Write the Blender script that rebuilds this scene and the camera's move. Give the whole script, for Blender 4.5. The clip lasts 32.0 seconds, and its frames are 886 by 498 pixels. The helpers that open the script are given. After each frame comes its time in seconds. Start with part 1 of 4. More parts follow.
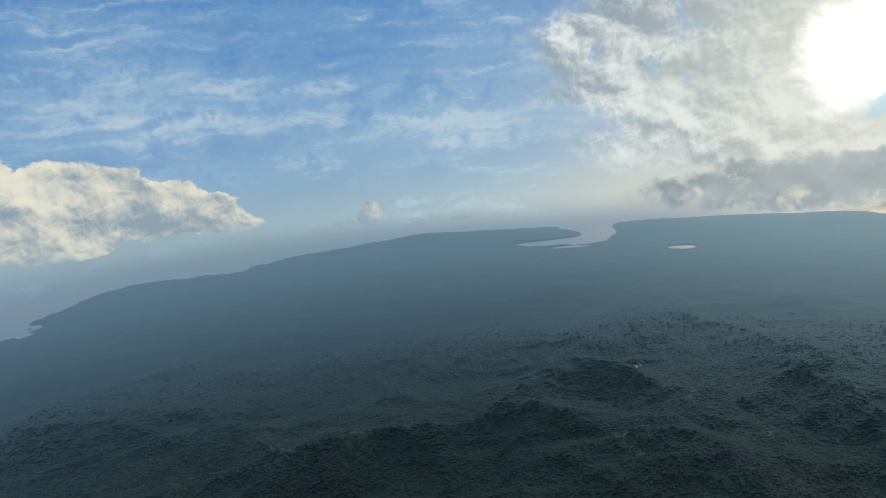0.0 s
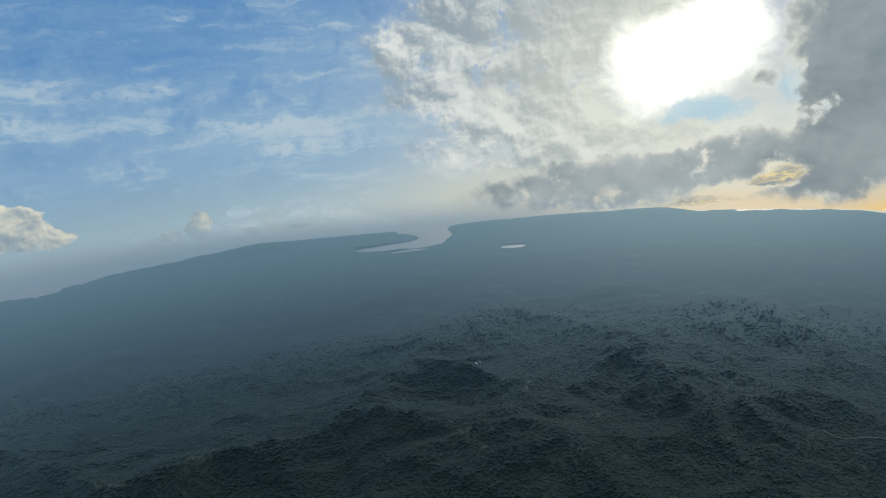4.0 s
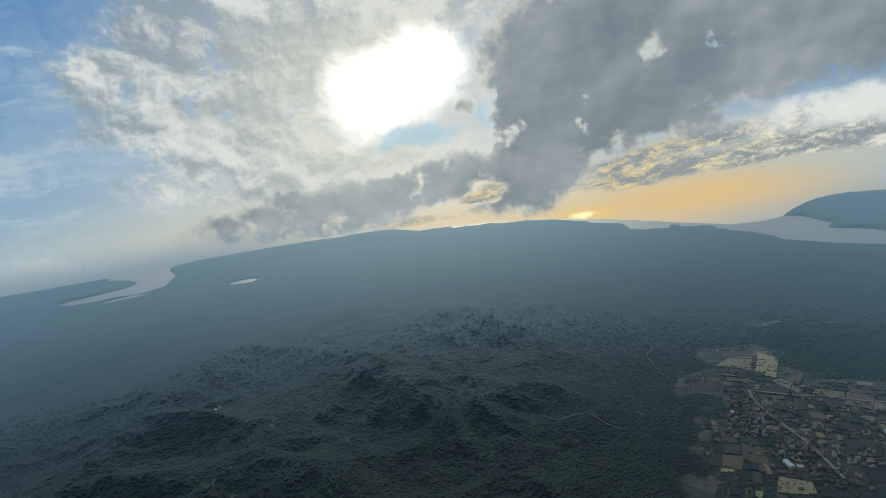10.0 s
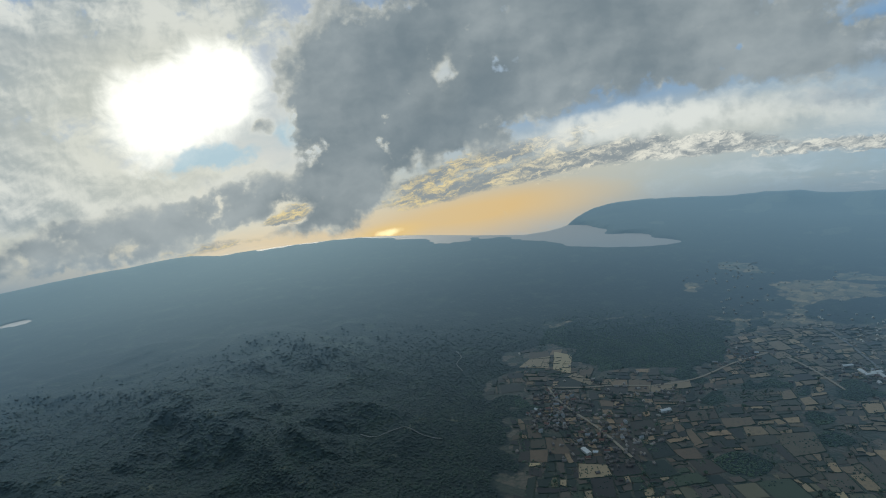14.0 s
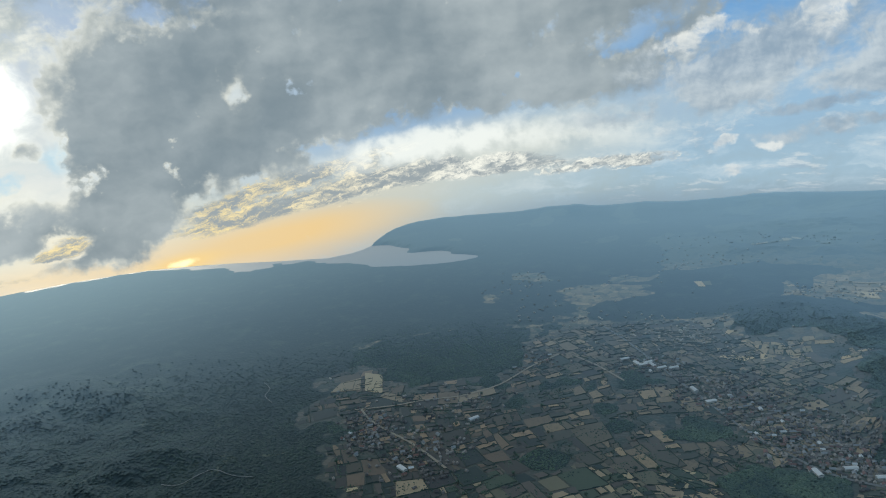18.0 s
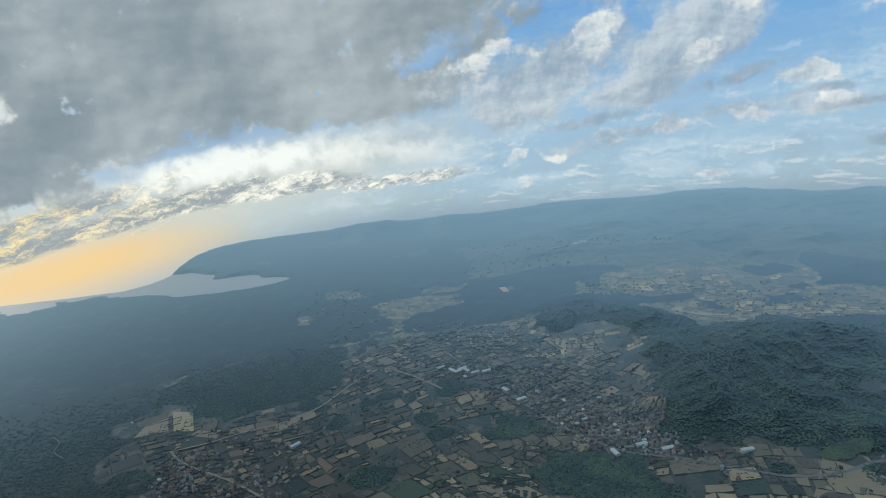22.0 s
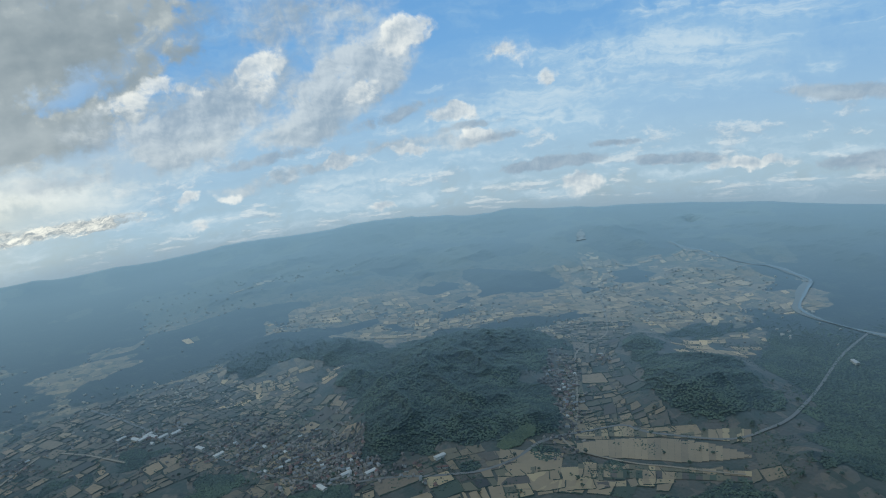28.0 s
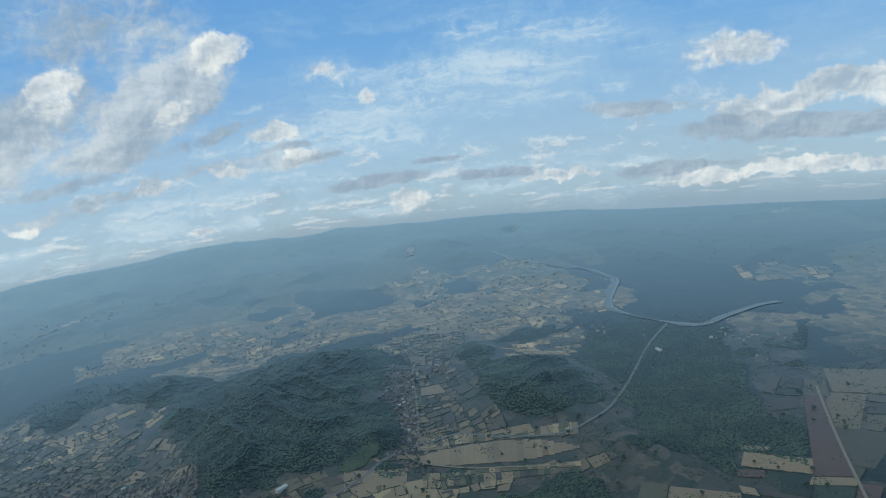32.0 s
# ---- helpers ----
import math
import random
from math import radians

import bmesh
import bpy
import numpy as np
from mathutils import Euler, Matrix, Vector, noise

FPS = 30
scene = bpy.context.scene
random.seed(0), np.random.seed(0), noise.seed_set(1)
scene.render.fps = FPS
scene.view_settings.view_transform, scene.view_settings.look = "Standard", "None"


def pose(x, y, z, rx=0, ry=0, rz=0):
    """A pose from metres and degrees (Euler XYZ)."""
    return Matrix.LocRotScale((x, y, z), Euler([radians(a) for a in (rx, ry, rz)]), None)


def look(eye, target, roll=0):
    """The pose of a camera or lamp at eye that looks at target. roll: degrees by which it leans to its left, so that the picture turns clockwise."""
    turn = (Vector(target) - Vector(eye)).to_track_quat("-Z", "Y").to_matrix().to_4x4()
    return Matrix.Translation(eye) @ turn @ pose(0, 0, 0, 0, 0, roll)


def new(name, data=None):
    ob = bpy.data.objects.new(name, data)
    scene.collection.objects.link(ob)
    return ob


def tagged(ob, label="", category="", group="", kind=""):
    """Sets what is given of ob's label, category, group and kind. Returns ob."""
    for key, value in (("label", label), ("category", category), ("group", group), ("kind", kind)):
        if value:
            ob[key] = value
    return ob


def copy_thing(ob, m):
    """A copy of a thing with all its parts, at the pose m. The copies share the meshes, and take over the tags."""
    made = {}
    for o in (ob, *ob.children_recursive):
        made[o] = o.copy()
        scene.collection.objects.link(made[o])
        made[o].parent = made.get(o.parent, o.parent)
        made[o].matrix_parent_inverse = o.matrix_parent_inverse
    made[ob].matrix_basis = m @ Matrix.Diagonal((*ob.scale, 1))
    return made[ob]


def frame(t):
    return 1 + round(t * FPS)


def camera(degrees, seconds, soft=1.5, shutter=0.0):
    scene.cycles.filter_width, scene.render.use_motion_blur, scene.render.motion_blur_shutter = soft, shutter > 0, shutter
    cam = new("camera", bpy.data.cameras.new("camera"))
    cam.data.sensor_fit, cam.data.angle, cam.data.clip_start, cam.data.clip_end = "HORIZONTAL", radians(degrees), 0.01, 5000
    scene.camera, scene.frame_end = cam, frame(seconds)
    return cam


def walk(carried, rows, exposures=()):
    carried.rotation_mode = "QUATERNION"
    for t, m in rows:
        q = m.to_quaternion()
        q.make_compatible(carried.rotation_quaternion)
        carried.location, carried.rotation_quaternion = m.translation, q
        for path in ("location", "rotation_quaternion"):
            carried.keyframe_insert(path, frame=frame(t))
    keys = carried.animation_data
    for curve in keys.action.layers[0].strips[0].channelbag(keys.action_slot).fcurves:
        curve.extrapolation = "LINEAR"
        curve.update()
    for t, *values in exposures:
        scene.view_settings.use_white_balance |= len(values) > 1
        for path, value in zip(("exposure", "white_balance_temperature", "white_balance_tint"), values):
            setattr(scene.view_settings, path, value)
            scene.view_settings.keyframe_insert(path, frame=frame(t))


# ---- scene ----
cam = camera(66.0, 32.0, soft=1.1)
EYE = 750.0
ROWS = [
    (0.0, 78.78, 5.79, -1.15), (1.0, 78.78, 5.80, -4.39), (2.0, 78.82, 5.65, -7.64), (3.0, 78.40, 5.65, -11.17),
    (5.5, 77.67, 5.36, -20.31), (6.0, 77.72, 5.40, -21.99), (7.0, 77.79, 5.85, -25.82), (8.0, 77.88, 5.90, -29.85),
    (9.0, 77.96, 6.20, -34.00), (10.0, 77.92, 6.30, -37.89), (11.0, 77.88, 6.20, -41.79), (12.0, 77.95, 6.65, -45.74),
    (13.0, 77.87, 6.45, -50.02), (14.0, 77.76, 5.98, -54.29), (14.5, 77.70, 5.94, -56.51), (16.5, 77.74, 5.94, -64.66),
    (17.0, 77.75, 5.85, -66.61), (18.0, 77.93, 5.68, -70.99), (19.0, 78.02, 5.50, -75.17), (20.0, 78.03, 5.56, -79.02),
    (21.0, 77.91, 5.80, -82.94), (22.0, 77.78, 5.88, -87.19), (23.0, 77.77, 6.60, -91.79), (24.0, 77.87, 6.58, -96.34),
    (25.0, 78.06, 6.85, -100.72), (25.5, 78.08, 7.50, -103.30), (27.5, 78.06, 6.40, -111.91), (28.0, 78.11, 6.12, -114.06),
    (29.0, 78.33, 6.12, -117.64), (30.0, 78.34, 6.05, -121.16), (31.0, 78.28, 6.15, -124.83), (32.0, 78.04, 6.70, -128.70),
]
walk(cam, [(t, pose(0, 0, EYE, rx, ry, rz)) for t, rx, ry, rz in ROWS],
     exposures=[(t, stops, 6330, 7) for t, stops in ((0.0, -0.10), (2.5, -0.18), (9.0, -0.24), (13.5, -0.30), (19.0, 0.06), (24.0, 0.09), (32.0, 0.12))])

REACH = 4160.0          # radius of the ground sheet: its rim is the horizon
DIP = -10.2             # elevation of that rim seen from the camera
SUN_AZ, SUN_EL = 36.0, 1.0


def polar(az, r, z=0.0):
    """A place by compass bearing (degrees, clockwise from +y) and distance."""
    a = radians(az)
    return Vector((r * math.sin(a), r * math.cos(a), z))


def rim(az):
    """Radius of the land and sea sheets by bearing: cut short over the bay, where the sky's glow stands in for bright
    sea.
    """
    return REACH * np.interp(az, (40, 46, 50, 56, 60, 62.5, 65, 69), (1.0, 0.985, 0.955, 0.90, 0.875, 0.89, 0.95, 1.0))


def lin(r, g, b):
    return tuple(((c / 255 + 0.055) / 1.055) ** 2.4 if c > 10 else c / 255 / 12.92 for c in (r, g, b))


# ---- node helpers ----
class Nodes:
    def __init__(self, tree):
        self.tree = tree
        tree.nodes.clear()

    def link(self, value, socket):
        if isinstance(value, bpy.types.NodeSocket):
            self.tree.links.new(value, socket)
        elif value is not None:
            socket.default_value = value

    def node(self, kind, out=0, ins=(), **settings):
        n = self.tree.nodes.new(kind)
        for key, value in settings.items():
            setattr(n, key, value)
        for key, value in (ins.items() if isinstance(ins, dict) else enumerate(ins)):
            self.link(value, n.inputs[key])
        return n.outputs[out]

    def m(self, op, a, b=None, c=None, clamp=False):
        return self.node("ShaderNodeMath", 0, (a, b, c), operation=op, use_clamp=clamp)

    def v(self, op, a, b=None, scale=None):
        n = self.tree.nodes.new("ShaderNodeVectorMath")
        n.operation = op
        self.link(a, n.inputs[0])
        if b is not None:
            self.link(b, n.inputs[1])
        if scale is not None:
            self.link(scale, n.inputs["Scale"])
        return n.outputs["Value"] if op in ("LENGTH", "DOT_PRODUCT", "DISTANCE") else n.outputs["Vector"]

    def step(self, value, low, high, to=(0.0, 1.0)):
        return self.node("ShaderNodeMapRange", 0, {0: value, 1: low, 2: high, 3: to[0], 4: to[1]}, interpolation_type="SMOOTHSTEP")

    def noise(self, vector, scale, detail=6.0, rough=0.55, distortion=0.0, out=0, lacunarity=2.0):
        return self.node("ShaderNodeTexNoise", out, {"Vector": vector, "Scale": scale, "Detail": detail, "Roughness": rough,
                                                     "Lacunarity": lacunarity, "Distortion": distortion})

    def mix(self, factor, a, b, blend="MIX"):
        n = self.tree.nodes.new("ShaderNodeMix")
        n.data_type, n.blend_type = "RGBA", blend
        n.clamp_factor = True
        self.link(factor, n.inputs["Factor"])
        for value, socket in ((a, n.inputs[6]), (b, n.inputs[7])):
            self.link((*value, 1.0) if isinstance(value, tuple) and len(value) == 3 else value, socket)
        return n.outputs[2]

    def ramp(self, value, stops):
        n = self.tree.nodes.new("ShaderNodeValToRGB")
        self.link(value, n.inputs[0])
        e = n.color_ramp.elements
        while len(e) < len(stops):
            e.new(0.5)
        for el, (pos, col) in zip(e, stops):
            el.position, el.color = pos, (*col, 1.0)
        return n.outputs[0]

    def cloud(self, spots_sum, noise, amount, low, high):
        """Cloud cover: soft spots, frayed by noise only where there is cloud."""
        near = self.m("MULTIPLY", self.m("MULTIPLY", spots_sum, 3.0, clamp=True), self.step(spots_sum, 0.6, 1.1, (1.0, 0.25)))
        return self.step(self.m("MULTIPLY_ADD", self.m("MULTIPLY", self.m("SUBTRACT", noise, 0.5), amount), near, spots_sum), low, high)

    def blobs(self, p, spots):
        """Sum of soft ellipses (bearing, elevation, half width, half height, turn, weight) at the sky place p."""
        total = None
        for az, el, sx, sy, turn, weight in spots:
            n = self.tree.nodes.new("ShaderNodeMapping")
            n.vector_type = "TEXTURE"
            self.link(p, n.inputs[0])
            n.inputs[1].default_value, n.inputs[2].default_value, n.inputs[3].default_value = (az, el, 0), (0, 0, radians(turn)), (sx, sy, 1)
            g = self.node("ShaderNodeTexGradient", 1, {0: n.outputs[0]}, gradient_type="SPHERICAL")
            total = self.m("MULTIPLY_ADD", g, weight, 0.0 if total is None else total)
        return total


# ---- sky ----
world = bpy.data.worlds.new("sky")
scene.world = world
world.use_nodes = True
W = Nodes(world.node_tree)
way = W.node("ShaderNodeTexCoord", 0)
sep = W.tree.nodes.new("ShaderNodeSeparateXYZ")
W.link(way, sep.inputs[0])
bearing = W.m("MULTIPLY", W.m("ARCTAN2", sep.outputs[0], sep.outputs[1]), 180 / math.pi)
height = W.m("MULTIPLY", W.m("ARCSINE", sep.outputs[2]), 180 / math.pi)
plain = W.node("ShaderNodeCombineXYZ", 0, (bearing, height, 0.0))
rise = W.m("SUBTRACT", height, DIP)
# places are warped at three sizes so that no outline is smooth
wob = W.v("SUBTRACT", W.noise(plain, 0.20, 4, 0.6, out=1), (0.5, 0.5, 0.5))
wob2 = W.v("SUBTRACT", W.noise(plain, 0.8, 3.5, 0.6, out=1), (0.5, 0.5, 0.5))
p = W.v("ADD", W.v("ADD", plain, W.v("SCALE", wob, scale=3.0)), W.v("SCALE", wob2, scale=1.2))
p_low = W.v("ADD", plain, W.v("MULTIPLY", wob2, (1.6, 0.5, 0.0)))
to_sun = W.v("NORMALIZE", W.v("SUBTRACT", (SUN_AZ, SUN_EL, 0.0), plain))
# light on the clouds comes from the sun's side and from above
to_light = W.v("NORMALIZE", W.v("ADD", W.v("SCALE", to_sun, scale=0.7), (0.0, 0.8, 0.0)))


def heaps(at, scale, detail=3.2):
    """Rounded heaps on heaps, with sharp creases between them."""
    d = W.node("ShaderNodeTexVoronoi", 0, {"Vector": at, "Scale": scale, "Detail": detail, "Roughness": 0.52, "Lacunarity": 2.2}, feature="F1", normalize=True)
    return W.m("SUBTRACT", 1.0, d)


bent = W.v("ADD", W.v("MULTIPLY", plain, (1.0, 1.3, 1.0)), W.v("ADD", W.v("SCALE", wob2, scale=0.7), W.v("SCALE", wob, scale=1.2)))
mass_n = W.noise(bent, 0.11, 5.5, 0.50)
mass_lit = W.noise(W.v("ADD", bent, W.v("SCALE", to_light, scale=1.0)), 0.11, 5.5, 0.50)
puff_n = heaps(bent, 0.36)
puff_lit = heaps(W.v("ADD", bent, W.v("SCALE", to_light, scale=0.45)), 0.36)
fray = W.noise(plain, 0.5, 5, 0.62, 0.4)
fray_lit = W.noise(W.v("ADD", plain, W.v("SCALE", to_light, scale=0.28)), 0.5, 5, 0.62, 0.4)
slow = W.noise(plain, 0.045, 4, 0.5)
# the fall of thickness towards the light: bright where the cloud thins on that side
lit_big = W.m("SUBTRACT", mass_n, mass_lit)
lit_puff = W.m("SUBTRACT", puff_n, puff_lit)
lit_fine = W.m("SUBTRACT", fray, fray_lit)
shade = W.m("ADD", W.m("MULTIPLY", lit_big, 3.4), W.m("ADD", W.m("MULTIPLY", lit_puff, 0.6), W.m("MULTIPLY", lit_fine, 0.95)))
streak = W.noise(W.v("MULTIPLY", W.v("ADD", plain, W.v("SCALE", wob, scale=2.0)), (0.035, 0.24, 1.0)), 1.0, 7, 0.55, 0.25)
wisp = W.noise(W.v("MULTIPLY", W.v("ADD", plain, W.v("SCALE", wob, scale=2.6)), (0.11, 0.85, 1.0)), 1.0, 5, 0.6, 0.5)


def cover(field, low, high, heap=0.5, ragged=0.9, lump=0.6):
    """Cloud field: soft places raised and broken by heaps, ragged noise and lumps, but only where there is cloud."""
    near = W.m("MULTIPLY", field, 2.6, clamp=True)
    rough = W.m("ADD", W.m("MULTIPLY", W.m("SUBTRACT", puff_n, 0.55), heap),
                W.m("ADD", W.m("MULTIPLY", W.m("SUBTRACT", fray, 0.5), ragged), W.m("MULTIPLY", W.m("SUBTRACT", mass_n, 0.5), lump)))
    full = W.m("MULTIPLY_ADD", rough, near, field)
    return full, W.step(full, low, high)


# clear sky: a low sun's sky, paler towards the rim
tall = W.m("DIVIDE", W.m("MAXIMUM", rise, 0.3), 57.3)
flat_len = W.m("COSINE", tall)
air = W.node("ShaderNodeTexSky", 0, {0: W.node("ShaderNodeCombineXYZ", 0, (
    W.m("MULTIPLY", W.m("SINE", W.m("DIVIDE", bearing, 57.3)), flat_len),
    W.m("MULTIPLY", W.m("COSINE", W.m("DIVIDE", bearing, 57.3)), flat_len), W.m("SINE", tall)))},
    sky_type="NISHITA", sun_disc=False, sun_elevation=radians(11), sun_rotation=radians(SUN_AZ), altitude=750.0, dust_density=1.5)
air = W.mix(1.0, air, (0.10, 0.10, 0.10), "MULTIPLY")
blue_a = W.ramp(W.m("DIVIDE", rise, 30.0), [(0.0, lin(138, 162, 178)), (0.10, lin(152, 180, 198)), (0.25, lin(128, 168, 208)), (0.5, lin(98, 150, 205)), (0.72, lin(80, 139, 200)), (1.0, lin(158, 174, 188))])
blue_b = W.ramp(W.m("DIVIDE", rise, 30.0), [(0.0, lin(150, 172, 188)), (0.10, lin(160, 183, 199)), (0.25, lin(156, 189, 217)), (0.5, lin(116, 169, 220)), (0.72, lin(98, 156, 214)), (1.0, lin(168, 182, 194))])
sky = W.mix(W.step(bearing, 60.0, 110.0), blue_a, blue_b)
sky = W.mix(0.15, sky, air)

# high thin cirrus, in streaks and combed wisps
veil = W.blobs(p, [(-22, 2, 22, 9, -8, 0.55), (2, -1, 16, 8, 0, 0.65), (14, 9, 16, 6, 0, 0.25), (-10, 9, 25, 4, 0, 0.30), (-14, 3, 20, 3.5, -6, 0.4), (4, -1.2, 11, 3, -4, 0.45),
                   (128, -1, 16, 7, 8, 0.5), (135, 6, 14, 5, -15, 0.35), (112, -4, 16, 4, 8, 0.5), (78, -5, 20, 4, 5, 0.5), (5, -8, 34, 4, 0, 0.7), (95, -6.5, 34, 4.5, 0, 0.7), (140, -7.5, 30, 3.5, 0, 0.6), (90, -3, 20, 4, 5, 0.4), (8, 4, 14, 7, -20, 0.35), (-28, 6, 14, 5, 10, 0.3), (134, 2.0, 16, 6, 12, 0.55), (120, 0.5, 12, 4, 10, 0.4)])
veil = W.m("ADD", veil, W.m("ADD", W.m("MULTIPLY", W.m("SUBTRACT", streak, 0.5), 1.9), W.m("MULTIPLY", W.m("SUBTRACT", wisp, 0.5), 1.1)))
sky = W.mix(W.m("MULTIPLY", W.step(veil, -0.2, 0.9), 0.60), sky, lin(166, 196, 217))
sky = W.mix(W.m("MULTIPLY", W.step(W.m("ADD", veil, W.m("MULTIPLY", W.m("SUBTRACT", wisp, 0.5), 2.0)), 0.35, 1.4), 0.6), sky, lin(208, 220, 226))

# warm light low round the sun, and the broad glow of the sun behind cloud
cream = W.blobs(plain, [(78, -3.0, 20, 4.0, 4, 0.6), (30, -8.6, 36, 5.0, 0, 0.9), (66, -6.5, 24, 5.0, 4, 0.8)])
sky = W.mix(W.m("MULTIPLY", cream, 0.85, clamp=True), sky, lin(216, 214, 198))
warm = W.blobs(plain, [(54, -9.6, 17, 2.6, 3, 1.1), (60, -8.4, 12, 2.2, 6, 0.35), (38, -9.6, 9, 1.3, 0, 0.5)])
sky = W.mix(W.m("MULTIPLY", warm, 1.0, clamp=True), sky, lin(240, 206, 150))
glow = W.blobs(plain, [(SUN_AZ - 1.5, SUN_EL, 30, 18, 0, 1.0)])
sky = W.mix(W.m("MULTIPLY", glow, 0.6), sky, lin(236, 235, 218))

# far rows of small cloud that crowd towards the rim
depth = W.m("MULTIPLY", W.m("LOGARITHM", W.m("ADD", W.m("MAXIMUM", rise, 0.0), 0.9), math.e), 3.4)
row_at = W.v("ADD", W.node("ShaderNodeCombineXYZ", 0, (W.m("MULTIPLY", bearing, 0.26), depth, 0.0)), W.v("SCALE", wob2, scale=0.25))
row_n = W.noise(row_at, 1.0, 8, 0.6)
row_up = W.noise(W.v("ADD", row_at, (-0.05, 0.22, 0.0)), 1.0, 8, 0.6)
row_zone = W.m("MULTIPLY", W.m("MULTIPLY", W.step(bearing, 76.0, 90.0), W.step(rise, 0.5, 1.4)), W.step(rise, 12.0, 6.0))
row_mask = W.m("MULTIPLY", W.step(row_n, 0.52, 0.64), row_zone)
row_col = W.mix(W.step(W.m("SUBTRACT", row_n, row_up), -0.07, 0.10), lin(158, 175, 190), lin(224, 227, 226))
sky = W.mix(W.m("MULTIPLY", row_mask, 0.5), sky, row_col)

# lit, lumpy middle cloud round the sun
mid, mid_mask = cover(W.blobs(p, [(14.5, 4.5, 5.5, 6, -50, 0.8), (17, 5.5, 4, 5, 80, 0.7), (19.5, 0.5, 8, 4, 0, 0.8), (22, -2.8, 9, 4, 0, 1.0), (28, 4, 13, 7, 0, 1.1), (24, 9, 13, 6, 0, 1.0), (38, 8, 10, 5, 0, 0.9), (30, -4.6, 12, 3.0, 0, 1.0), (15, -4.0, 5, 2.4, 0, 0.5), (10.5, 4.6, 3.0, 3.2, 0, 0.6), (11, 0.5, 4, 1.6, 10, 0.45)]), 0.04, 0.72, 0.4, 1.3, 1.5)
mid_tone = W.step(W.m("ADD", shade, W.m("MULTIPLY", W.m("SUBTRACT", slow, 0.5), 1.0)), -0.32, 0.34)
mid_col = W.mix(mid_tone, lin(158, 172, 180), lin(242, 243, 237))
mid_thick = W.blobs(p, [(20.5, 1.2, 7, 2.2, -12, 1.0), (27, 6.5, 9, 2.4, 0, 0.8), (21, 6.5, 4, 2.0, 30, 0.6)])
mid_col = W.mix(W.m("MULTIPLY", W.step(mid_thick, 0.1, 0.8), 0.55), mid_col, lin(150, 163, 171))
mid_col = W.mix(W.m("MULTIPLY", W.step(glow, 0.25, 0.95), 0.70), mid_col, lin(242, 239, 218))
sky = W.mix(W.m("MULTIPLY", mid_mask, 0.92), sky, mid_col)

# golden rows of cloud low over the sea
lanes = W.v("MULTIPLY", W.v("ADD", W.node("ShaderNodeMapping", 0, {0: plain, 2: (0.0, 0.0, radians(-7))}), W.v("SCALE", wob2, scale=1.1)), (0.11, 0.66, 1.0))
rows_n = W.noise(lanes, 1.0, 4.5, 0.6)
rows_lit = W.noise(W.v("ADD", lanes, W.v("SCALE", to_sun, scale=0.09)), 1.0, 4.5, 0.6)
gold = W.blobs(plain, [(40.8, -7.7, 3.2, 1.2, 14, 1.0), (50.5, -6.6, 5, 1.1, 10, 1.0), (56, -5.2, 7, 1.2, 13, 1.0), (63, -4.0, 8, 1.1, 11, 0.9), (64, -5.8, 13, 1.7, 6, 1.2), (74, -5.7, 11, 1.5, 0, 1.0), (51, -7.9, 7, 1.0, 5, 0.8), (35, -9.5, 8, 0.7, 0, 0.6), (86, -6.2, 12, 1.2, -2, 0.6), (58, -7.2, 9, 1.0, 6, 0.7)])
gold_mask = W.cloud(gold, rows_n, 3.4, 0.22, 0.80)
gold_tone = W.step(W.m("SUBTRACT", rows_n, rows_lit), -0.05, 0.09)
gold_col = W.mix(gold_tone, lin(152, 161, 166), W.mix(W.step(bearing, 50.0, 74.0), lin(255, 230, 168), lin(252, 249, 236)))
sky = W.mix(W.m("MULTIPLY", gold_mask, 0.92), sky, gold_col)
shine = W.m("MULTIPLY_ADD", W.m("SUBTRACT", fray, 0.5), 0.3, W.blobs(p, [(66, -3.2, 11, 1.8, 4, 1.0), (74, -2.9, 11, 2.2, 0, 0.9), (84, -3.4, 9, 1.6, -2, 0.5)]))
sky = W.mix(W.m("MULTIPLY", W.step(shine, 0.0, 1.0), 0.85), sky, lin(250, 251, 244))

# the white glare of the sun through thin cloud, with a gap of clear sky under it
glare = W.blobs(plain, [(34.6, 1.8, 8.2, 5.6, 0, 1.25), (37.5, 4.0, 5.0, 4.5, 0, 0.7), (30.5, 0.8, 6.0, 5.0, 0, 0.6), (31.5, -3.6, 7.0, 2.0, -6, 0.25)])
glare = W.m("ADD", glare, W.m("MULTIPLY", W.m("SUBTRACT", mass_n, 0.5), 0.8))
glare = W.m("ADD", glare, W.m("MULTIPLY", W.m("SUBTRACT", fray, 0.5), 0.7))
hole = W.m("MULTIPLY_ADD", W.m("SUBTRACT", fray, 0.5), 1.2, W.blobs(p, [(35.0, -2.7, 6.0, 1.4, 4, 1.1), (42.3, -1.0, 3.0, 2.8, 30, 0.9)]))
hole = W.step(hole, 0.2, 0.75)
glare_mask = W.m("MULTIPLY", W.step(glare, 0.28, 1.08), W.m("MULTIPLY_ADD", hole, -0.75, 1.0))
sky = W.mix(W.m("MULTIPLY", hole, 0.8), sky, lin(188, 219, 234))
sky = W.mix(glare_mask, sky, (1.6, 1.56, 1.42))

